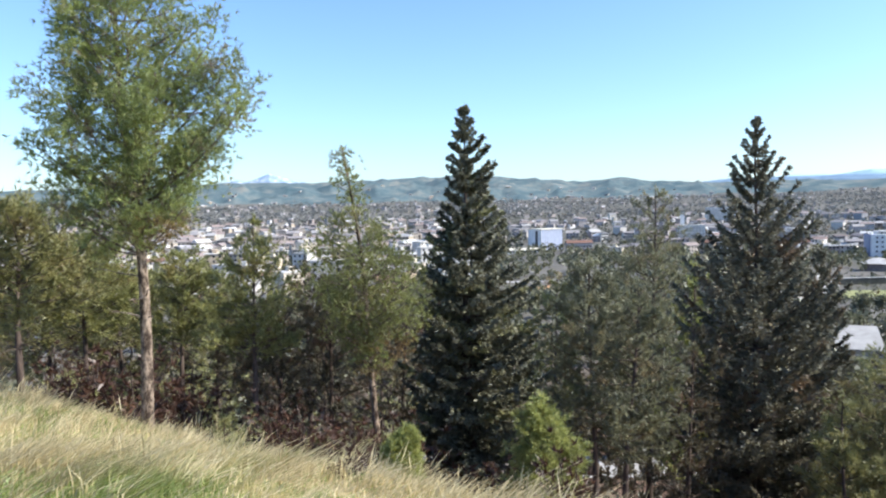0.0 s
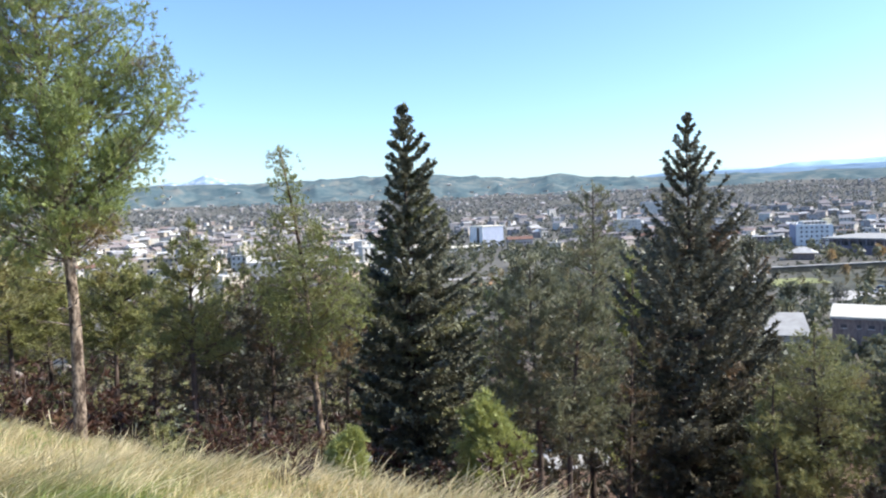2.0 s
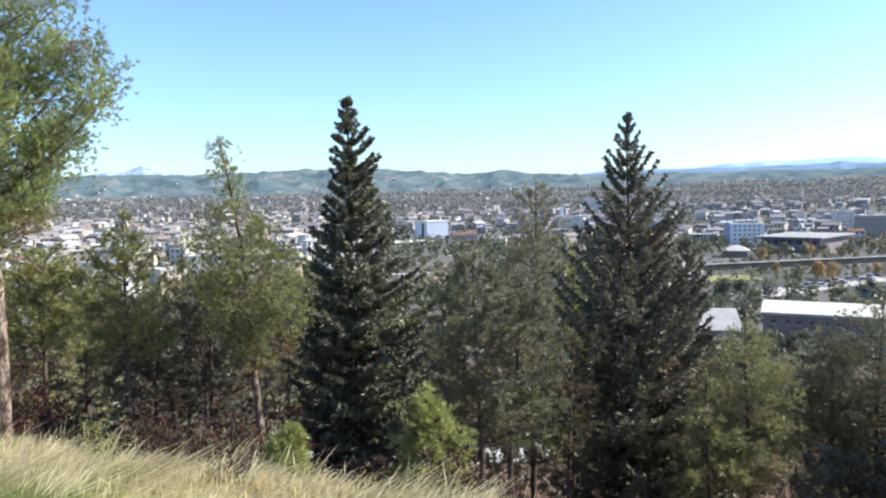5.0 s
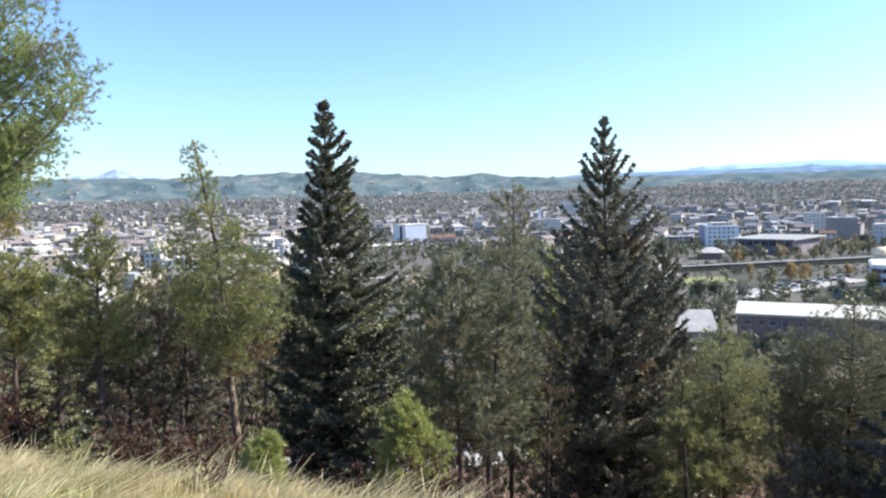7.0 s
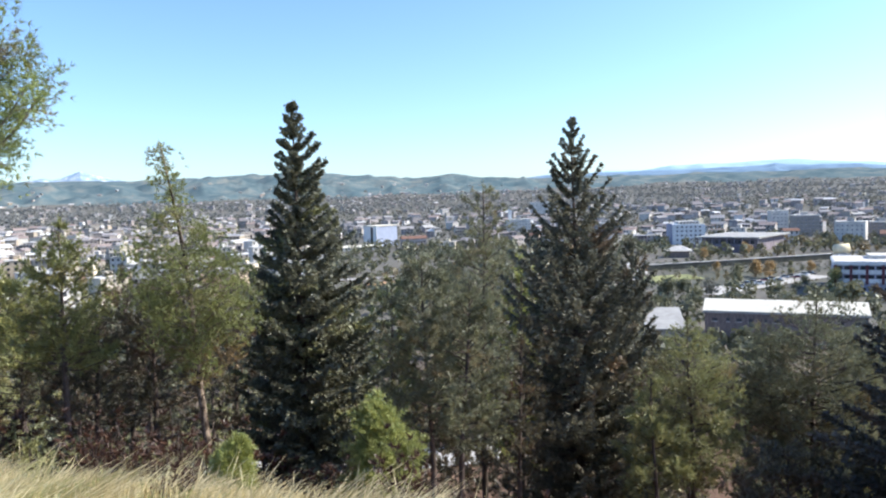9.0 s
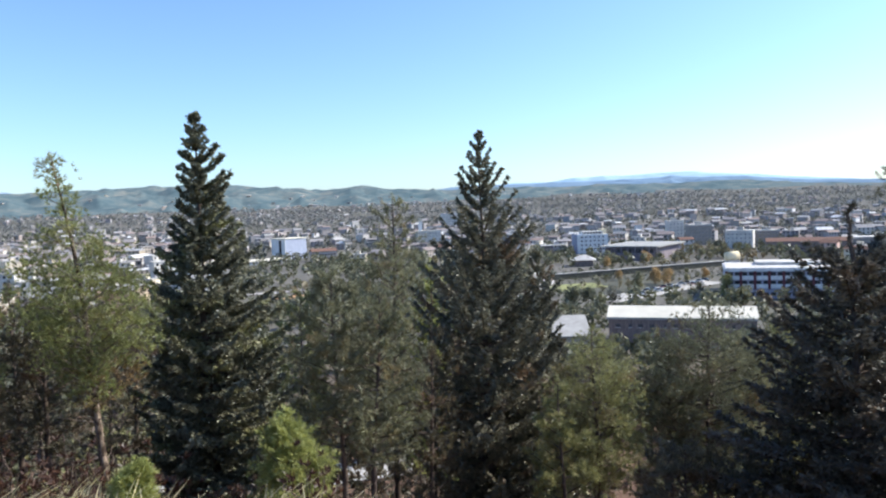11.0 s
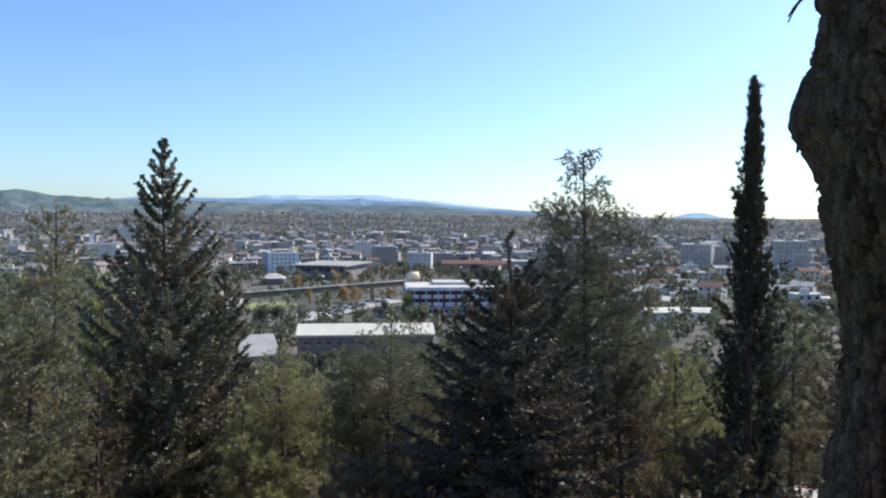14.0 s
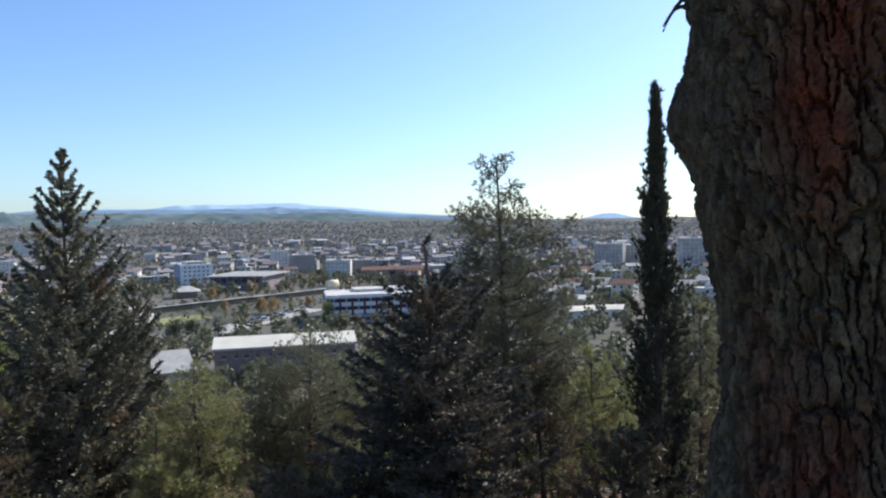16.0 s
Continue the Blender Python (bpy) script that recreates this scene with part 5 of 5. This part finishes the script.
def car(m, colour, label):
    root = thing("parked_car", label, "car", m, "parked cars")
    cm, n, l, b = mat("car_paint", 0.3, spec=0.5)
    b.inputs["Base Color"].default_value = (*colour, 1)
    part("body", mesh("body", [(-2.1, -0.85, 0.35), (2.1, -0.85, 0.35), (2.1, 0.85, 0.35), (-2.1, 0.85, 0.35), (-2.1, -0.8, 0.8), (2.05, -0.8, 0.78), (2.05, 0.8, 0.78), (-2.1, 0.8, 0.8)], BOX_F, cm), root)
    part("cabin", mesh("cabin", [(-1.5, -0.78, 0.8), (1.1, -0.78, 0.8), (1.1, 0.78, 0.8), (-1.5, 0.78, 0.8), (-1.0, -0.62, 1.42), (0.45, -0.62, 1.42), (0.45, 0.62, 1.42), (-1.0, 0.62, 1.42)], BOX_F, M["glass"]), root)
    rim = tubes("rim", [tube([(0, -0.13, 0), (0, -0.12, 0), (0, 0.12, 0), (0, 0.13, 0)], [0.02, 0.19, 0.19, 0.02], 10)], M["concrete_pale"])
    wheel = tubes("wheel", [tube([(0, -0.1, 0), (0, -0.09, 0), (0, 0.09, 0), (0, 0.1, 0)], [0.05, 0.32, 0.32, 0.05], 12)], M["glass"])
    for x in (-1.35, 1.35):
        for y in (-0.8, 0.8):
            part("rim", rim, part("wheel", wheel, root, m=pose(x, y, 0.33)))
    return root


gc = np.random.default_rng(120)
for i in range(12):
    a = 35.6 + i * 0.42
    r = np.interp(a, [32.5, 36, 40.5], [292, 318, 362]) + (5 if i % 3 else -3)
    x, y = polar(a, r)
    c = [(0.75, 0.75, 0.74), (0.05, 0.05, 0.06), (0.3, 0.31, 0.33), (0.7, 0.7, 0.68), (0.25, 0.05, 0.05)][i % 5]
    name_c = ["white", "black", "grey", "pale grey", "red"][i % 5]
    car(pose(x, y, ground_at(x, y) + 0.3, 0, 0, gc.uniform(-60, -40)), c, name_c + " car parked in the paved yard")


# more singled-out buildings: bearing, distance, width, depth, height, wall, roof, turn, label
BIG = [
    (51.8, 520, 34, 14, 11, "walls_white", "flat", 8, "white block among town roofs"),
    (47.5, 560, 60, 14, 7, "brick_wall", "gable", 4, "long reddish tiled hall"),
    (63.9, 620, 24, 16, 22, "concrete", "flat", -10, "tall grey apartment tower"),
    (65.7, 640, 16, 14, 20, "concrete", "flat", -10, "tall grey apartment tower"),
    (70.4, 560, 22, 16, 27, "concrete", "flat", 10, "tall beige apartment tower"),
    (61.9, 300, 15, 9, 4, "white_wall", "pale", 25, "low workshop with a white roof"),
    (64.0, 312, 13, 9, 3.2, "white_wall", "pale", 10, "low workshop with a white roof"),
    (62.2, 345, 9, 8, 4, "white_wall", "pale", -20, "small workshop with a white roof"),
    (19.1, 780, 26, 12, 13, "concrete_pale", "flat", 12, "pale slab apartment block in town"),
    (18.4, 790, 4, 4, 24, "white_wall", "flat", 0, "slim white silo tower in town"),
    (40.0, 640, 18, 14, 17, "walls_white", "flat", 20, "white flat-roofed apartment block in town"),
    (38.2, 680, 14, 12, 19, "concrete_pale", "flat", 15, "pale flat-roofed apartment block in town"),
    (42.6, 600, 20, 12, 13, "concrete_pale", "flat", -8, "pale flat-roofed apartment block in town"),
    (44.6, 620, 16, 12, 12, "walls_white", "flat", 10, "white flat-roofed apartment block in town"),
    (25.8, 640, 20, 12, 14, "walls_white", "flat", 5, "white flat-roofed apartment block in town"),
    (21.2, 1150, 44, 16, 20, "concrete_pale", "flat", 8, "pale long block on rising ground"),
]
for i, (az, r, w, d, h, wall, roof, turn, label) in enumerate(BIG):
    ob = thing("apartment_block" if h > 8 else "workshop", label, "building", on_ground(az, r, -az + turn))
    part("wall", boxes("wall", [(-w / 2, 0, -2, w / 2, d, h)], M[wall]), ob)
    if roof == "flat":
        part("parapet", boxes("parapet", [(-w / 2 - 0.2, -0.2, h, w / 2 + 0.2, d + 0.2, h + 0.9)], M["concrete_pale"]), ob)
        part("lift_house", boxes("lift_house", [(-2.5, d * 0.4, h + 0.9, 2.5, d * 0.4 + 4, h + 3.2)], M["concrete"]), ob)
    else:
        part("roof", gable("roof", -w / 2, 0, w / 2, d, h, 0.16 * d, 0.25, M["roof_white"] if roof == "pale" else M["brown_roof"]), ob)
    if h > 8 and w > 6:
        add_windows(ob, -w / 2 + 0.6, w / 2 - 0.6, 0, list(np.arange(1.2, h - 1.5, 3.0)), max(3, int(w / 3)), 1.0, 1.1, "pale_pane")
    elif w > 6:
        add_windows(ob, -w / 2 + 0.6, w / 2 - 0.6, 0, (1.0,), 4, 1.2, 1.2)

# ---- town: houses near enough to tell apart ----
gh = np.random.default_rng(130)
taken = [(polar(az, r + 6), max(w, d) * 0.7) for az, r, w, d, *_ in BIG]
taken += [(polar(38.4, 208), 24), (polar(30.2, 194), 12), (polar(45.4, 318), 30), (polar(31.7, 578), 18), (polar(35.2, 512), 46), (polar(31.2, 459), 11), (polar(8.8, 645), 24),
          (polar(5.6, 605), 22), (polar(10.6, 605), 16), (polar(42.1, 338), 6)]
for a in np.arange(28, 43, 1.0):
    taken.append((polar(a, np.interp(a, [28.6, 41.6], [377, 446]) - 8), 15))
for a in np.arange(31, 42, 0.8):
    taken.append((polar(a, np.interp(a, [32.5, 36, 40.5], [292, 318, 362])), 12))
taken_xy = [list(p) for p, _ in taken]
taken_r = [q for _, q in taken]


def free(x, y, rad):
    d = np.hypot(np.array(taken_xy)[:, 0] - x, np.array(taken_xy)[:, 1] - y)
    return bool((d > np.array(taken_r) + rad).all())


def house(m, w, d, floors, flat, wall, roof, label):
    ob = thing("house", label, "house", m, "houses of the town")
    h = floors * 3.0
    part("wall", boxes("wall", [(-w / 2, -d / 2, -2, w / 2, d / 2, h)], wall), ob)
    if flat:
        part("roof", boxes("roof", [(-w / 2 - 0.4, -d / 2 - 0.4, h, w / 2 + 0.4, d / 2 + 0.4, h + 0.4)], roof), ob)
        part("roof_hut", boxes("roof_hut", [(-1.5, -1.5, h + 0.4, 1.5, 1.5, h + 2.6)], wall), ob)
    else:
        part("roof", gable("roof", -w / 2, -d / 2, w / 2, d / 2, h, d * 0.22, 0.25, roof, 0.5), ob)
    for z in np.arange(1.0, h - 1, 3.0):
        n = max(2, int(w / 3.2))
        for k in range(n):
            part("window", WIN, ob, m=pose(-w / 2 + w * (k + 0.5) / n, -d / 2, z))
    return ob


WIN = window_mesh(1.3, 1.4)
wall_mats = [plaster("render_" + n, c, 0.1) for n, c in (("cream", (0.66, 0.58, 0.45)), ("white", (0.6, 0.57, 0.52)), ("grey", (0.48, 0.46, 0.44)), ("ochre", (0.5, 0.40, 0.29)), ("pink", (0.6, 0.42, 0.36)))]
wall_names = ["cream", "white", "grey", "ochre", "pink"]
roof_mats = [M["brown_roof"], M["concrete"], M["concrete_pale"]]
count = 0
while count < 230:
    az = gh.uniform(-36, 78)
    left = az < 3
    r = gh.uniform(320, 640) if left else gh.uniform(340, 640)
    if 3 < az < 48 and r < 570 or 3.5 < az < 13:
        count += 0.2
        continue
    x, y = polar(az, r)
    w, d = gh.uniform(8, 14), gh.uniform(7, 10)
    tall = left and gh.random() < 0.45
    floors = int(gh.integers(3, 6)) if tall else int(gh.integers(1, 4))
    if tall:
        w, d = gh.uniform(10, 17), gh.uniform(8, 12)
    if ground_at(x, y) > 4:
        count += 1
        continue
    if not free(x, y, max(w, d) * 0.6):
        count += 0.2
        continue
    taken_xy.append([x, y])
    taken_r.append(max(w, d) * 0.6)
    flat = tall or gh.random() < 0.35
    wi = int(gh.choice([0, 1, 2, 3, 4], p=[0.25, 0.4, 0.15, 0.12, 0.08]))
    ri = int(gh.integers(1, 3)) if flat else (0 if gh.random() < 0.45 else 1)
    label = wall_names[wi] + (" rendered block with a flat roof" if flat else " rendered house with a " + ("tiled" if ri == 0 else "grey") + " pitched roof")
    house(pose(x, y, ground_at(x, y), 0, 0, -az + gh.uniform(-40, 40)), w, d, floors, flat, wall_mats[wi], roof_mats[ri], label)
    count += 1


# ---- town: the mass of houses further out ----
def far_town(name, label, n, az_range, r_range, seed, wall, size, floors, p_flat, power=1.0):
    g = np.random.default_rng(seed)
    az = np.radians(g.uniform(*az_range, n))
    r = r_range[0] + (r_range[1] - r_range[0]) * g.uniform(0, 1, n) ** power
    ok = (np.abs(np.degrees(az) - 8.5) > 4.5) | (r > 665)
    az, r = az[ok], r[ok]
    x, y = r * np.sin(az), r * np.cos(az)
    for (tx, ty), tr_ in zip(taken_xy[:len(taken)], taken_r[:len(taken)]):
        ok = np.hypot(x - tx, y - ty) > tr_ + 8
        x, y, az, r = x[ok], y[ok], az[ok], r[ok]
    n = len(x)
    z = surface(x, y) - 1.5
    w = g.uniform(*size, n)
    d = w * g.uniform(0.55, 0.9, n)
    h = 1.5 + 3.0 * g.integers(floors[0], floors[1] + 1, n)
    turn = -az + g.normal(0, 0.5, n)
    c, s = np.cos(turn), np.sin(turn)
    sx = np.array([-1, 1, 1, -1, -1, 1, 1, -1]) / 2
    sy = np.array([-1, -1, 1, 1, -1, -1, 1, 1]) / 2
    sz = np.array([0, 0, 0, 0, 1, 1, 1, 1])

    def turned(lx, ly, lz):
        return np.stack([x[:, None] + lx * c[:, None] - ly * s[:, None], y[:, None] + lx * s[:, None] + ly * c[:, None], z[:, None] + lz], -1)

    v = turned(sx * w[:, None], sy * d[:, None], sz * h[:, None])
    f = (np.arange(n)[:, None, None] * 8 + BOX_F[None]).reshape(-1, 4)
    root = thing(name, label, "town", kind="stuff")
    part("walls", mesh("walls", v.reshape(-1, 3), f, M[wall]), root)
    flat = g.random(n) < p_flat
    # roofs: two ridge points for pitched ones, a thin slab for flat ones
    rise = np.where(flat, 0.35, d * 0.24)
    o = 0.5
    rx = np.array([-1, 1, 1, -1, -1, 1, 1, -1]) * (w / 2 + o)[:, None]
    ry = np.stack([-(d / 2 + o), -(d / 2 + o), d / 2 + o, d / 2 + o, np.where(flat, -(d / 2 + o), -0.08), np.where(flat, -(d / 2 + o), -0.08),
                   np.where(flat, d / 2 + o, 0.08), np.where(flat, d / 2 + o, 0.08)], 1)
    rz = h[:, None] + sz * rise[:, None] + 0.02
    part("roofs", mesh("roofs", turned(rx, ry, rz).reshape(-1, 3), f, M["roofs"]), root)
    # windows on the long side, for houses that are not too far
    near = np.where(r < 820)[0]
    vs = []
    for fl in range(floors[1]):
        for k in range(4):
            idx = near[(h[near] - 1.5) > fl * 3.0 + 2]
            lx = (-0.5 + (k + 0.5) / 4) * w[idx]
            ly = -d[idx] / 2 - 0.05
            lz = 1.5 + fl * 3.0 + 1.0
            hw = 0.65
            q = []
            for ax, bz in ((-hw, 0), (hw, 0), (hw, 1.4), (-hw, 1.4)):
                q.append(np.stack([x[idx] + (lx + ax) * c[idx] - ly * s[idx], y[idx] + (lx + ax) * s[idx] + ly * c[idx], z[idx] + lz + bz], -1))
            vs.append(np.stack(q, 1).reshape(-1, 3))
    if vs and sum(len(q) for q in vs):
        vv = np.concatenate(vs)
        part("windows", mesh("windows", vv, np.arange(len(vv)).reshape(-1, 4), M["glass"]), root)
    return root


far_town("town_quarter", "dense pale apartment blocks and houses of the town", 1500, (-42, 2), (480, 1150), 140, "walls_white", (7, 15), (1, 4), 0.6, 0.9)
far_town("town_quarter", "scattered houses between trees on rising ground", 380, (-42, 6), (1100, 2500), 141, "walls", (6, 12), (1, 3), 0.3, 1.2)
far_town("town_quarter", "few pale houses on the hills' lower slopes", 130, (-22, 26), (2400, 3050), 144, "walls_white", (9, 15), (1, 2), 0.2, 1.3)
far_town("town_quarter", "houses and blocks of the town between trees", 850, (2, 82), (540, 1300), 142, "walls", (7, 14), (1, 3), 0.4, 0.9)
far_town("town_quarter", "wide spread of far houses", 950, (0, 84), (1250, 2750), 143, "walls", (5, 11), (1, 2), 0.35, 0.9)


# ---- town: trees ----
def clumps(name, label, n, az_range, r_range, size, material, seed, k=26, power=1.0, avoid=True, slim=0.8, kind="stuff", trunks=False, leaf=(0.10, 0.24)):
    """Far trees, each a cloud of leaf-sized clumps round a short trunk, uneven in outline."""
    g = np.random.default_rng(seed)
    az = np.radians(g.uniform(*az_range, n))
    r = r_range[0] + (r_range[1] - r_range[0]) * g.uniform(0, 1, n) ** power
    x, y = r * np.sin(az), r * np.cos(az)
    if avoid:
        # the open ground before the long wall stays almost clear of trees
        a_ = np.degrees(np.arctan2(x, y))
        ok = ~((a_ > 27) & (a_ < 43.5) & (r > 285) & (r < 450)) | (g.random(len(r)) < 0.8)
        x, y, r = x[ok], y[ok], r[ok]
        for (tx, ty), tr_ in zip(taken_xy, taken_r):
            ok = np.hypot(x - tx, y - ty) > tr_ * 0.8
            x, y, r = x[ok], y[ok], r[ok]
    n = len(x)
    h = g.uniform(*size, n)
    a_ = np.degrees(np.arctan2(x, y))
    h = np.where((a_ > 27) & (a_ < 43.5) & (r > 285) & (r < 450), h * 0.52, h)
    z = surface(x, y)
    d = unit(g.normal(0, 1, (n, k, 3))) * g.uniform(0.35, 1.0, (n, k, 1)) ** 0.6
    rad = h[:, None, None] * np.array([0.5 * slim, 0.5 * slim, 0.46])
    p = np.stack([x, y, z + h * 0.55], -1)[:, None] + d * rad
    sz = (h[:, None] * g.uniform(*leaf, (n, k)))[..., None]
    a = unit(g.normal(0, 1, (n, k, 3))) * sz
    b = unit(np.cross(a, g.normal(0, 1, (n, k, 3)))) * sz
    v = np.stack([p - a, p - b * 0.7, p + a, p + b * 0.9], 2).reshape(-1, 3)
    root = thing(name, label, "trees", kind=kind)
    part("crowns", mesh("crowns", v, np.arange(len(v)).reshape(-1, 4), material), root)
    if not trunks:
        return root
    tw = 0.03 * h
    bx = np.stack([np.stack([x + sx * tw, y + sy * tw, z + zz_], -1) for sx, sy, zz_ in
                   ((-1, -1, -0.5), (1, -1, -0.5), (1, 1, -0.5), (-1, 1, -0.5), (-0.5, -0.5, h * 0.5), (0.5, -0.5, h * 0.5), (0.5, 0.5, h * 0.5), (-0.5, 0.5, h * 0.5))], 1)
    part("trunks", mesh("trunks", bx.reshape(-1, 3), (np.arange(n)[:, None, None] * 8 + BOX_F[None]).reshape(-1, 4), M["bark_dark"]), root)
    return root


clumps("town_trees", "dark trees at the foot of the slope and in near gardens", 1400, (-38, 80), (112, 330), (4, 8), M["near_leaf"], 150, 84, trunks=True, leaf=(0.055, 0.145))
clumps("town_trees", "dark trees between the nearer houses", 2300, (-38, 80), (320, 640), (4, 9), M["near_leaf"], 151, 38, trunks=True, leaf=(0.08, 0.19))
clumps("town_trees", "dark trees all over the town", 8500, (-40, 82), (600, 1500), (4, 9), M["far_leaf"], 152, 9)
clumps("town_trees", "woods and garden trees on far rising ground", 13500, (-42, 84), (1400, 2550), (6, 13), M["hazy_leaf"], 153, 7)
clumps("garden_bushes", "low olive bushes on open ground before the long wall", 260, (27, 43), (296, 428), (1.0, 3.2), M["near_leaf"], 154, 60, 1.0, False, 1.2, leaf=(0.08, 0.18))
clumps("garden_bushes", "dark bushes along the foot of the long wall", 170, (28.6, 41.8), (368, 436), (1.5, 3.6), M["far_leaf"], 155, 50, 1.0, False, 1.5, leaf=(0.08, 0.18))


def town_tree(name, label, az, r, h, w, material, seed, cone=0.0):
    """One garden tree: a trunk, a few limbs and a crown of lumps of small leaves, narrowing upwards by cone."""
    g = np.random.default_rng(seed)
    root = thing(name, label, "tree", on_ground(az, r))
    wood = [tube([(0, 0, -0.4), (0.05, 0, h * 0.3), (0, 0.05, h * 0.75)], [0.03 * h, 0.024 * h, 0.006 * h], 6)]
    P = []
    for i in range(16):
        t = g.uniform(0.2, 0.95)
        phi = i * 2.4
        d = 0.5 * w * g.uniform(0.3, 0.8) * (1 - cone * t) * math.sqrt(max(0.15, 1 - (2 * t - 0.9) ** 2))
        c = np.array([math.cos(phi) * d, math.sin(phi) * d, h * (0.1 + 0.85 * t)])
        wood.append(tube([(0, 0, c[2] * 0.6), c * 0.6 + [0, 0, c[2] * 0.25], c], [0.01 * h, 0.006 * h, 0.002 * h], 4))
        P.append(c + g.normal(0, 0.11 * w * (1 - 0.6 * cone * t), (70, 3)))
    P = np.concatenate(P)
    k = len(P)
    a_ = unit(g.normal(0, 1, (k, 3))) * g.uniform(0.02, 0.045, (k, 1)) * h
    b_ = unit(np.cross(a_, g.normal(0, 1, (k, 3)))) * g.uniform(0.02, 0.04, (k, 1)) * h
    v = np.stack([P - a_, P - b_, P + a_, P + b_], 1).reshape(-1, 3)
    part("trunk", tubes("trunk", wood, M["bark_dark"]), root)
    part("crown", mesh("crown", v, np.arange(len(v)).reshape(-1, 4), M[material]), root)
    return root


TREES = [  # bearing, distance, height, width, leaf, narrowing, name, label
    (36.6, 356, 9.0, 6.0, "autumn", 0.4, "autumn_tree", "orange-brown autumn tree below the long wall"),
    (37.5, 350, 7.6, 6.4, "autumn", 0.1, "autumn_tree", "rounded orange autumn tree below the long wall"),
    (40.2, 372, 6.0, 4.5, "autumn", 0.3, "autumn_tree", "small yellow-brown autumn tree by the wall"),
    (33.9, 372, 5.5, 4.5, "autumn", 0.2, "autumn_tree", "small yellow-brown autumn tree by the wall"),
    (35.9, 466, 8.5, 7.5, "autumn", 0.1, "autumn_tree", "pale brown autumn tree before the hall"),
    (33.0, 440, 7.0, 6.0, "autumn", 0.1, "autumn_tree", "pale brown autumn tree beside the pavilion"),
    (38.9, 356, 7.5, 4.6, "pine_pale", 0.8, "conifer_tree", "pale green cone-shaped tree below the wall"),
    (41.7, 302, 9.6, 6.6, "olive", 0.2, "garden_tree", "yellow-green tree beside the banded block"),
    (35.35, 326, 9.0, 5.6, "pine_blue", 0.5, "garden_tree", "grey-green tree on open ground"),
    (33.4, 284, 6.6, 7.5, "far_leaf", 0.1, "garden_tree", "dark round tree behind the warehouse"),
    (31.5, 276, 8.4, 7.0, "near_leaf", 0.2, "garden_tree", "grey-green tree behind the low shed"),
    (30.4, 268, 9.0, 7.5, "near_leaf", 0.2, "garden_tree", "grey-green tree behind the low shed"),
    (39.8, 320, 4.6, 5.0, "near_leaf", 0.1, "garden_tree", "low grey-green tree beside parked cars"),
    (36.9, 476, 7.0, 6.5, "near_leaf", 0.1, "garden_tree", "grey-green tree before the hall"),
    (38.3, 486, 7.5, 6.5, "near_leaf", 0.2, "garden_tree", "grey-green tree before the hall"),
]
for i, (az, r, h, w, leaf, cone, name, label) in enumerate(TREES):
    town_tree(name, label, az, r, h, w, leaf, 200 + i, cone)
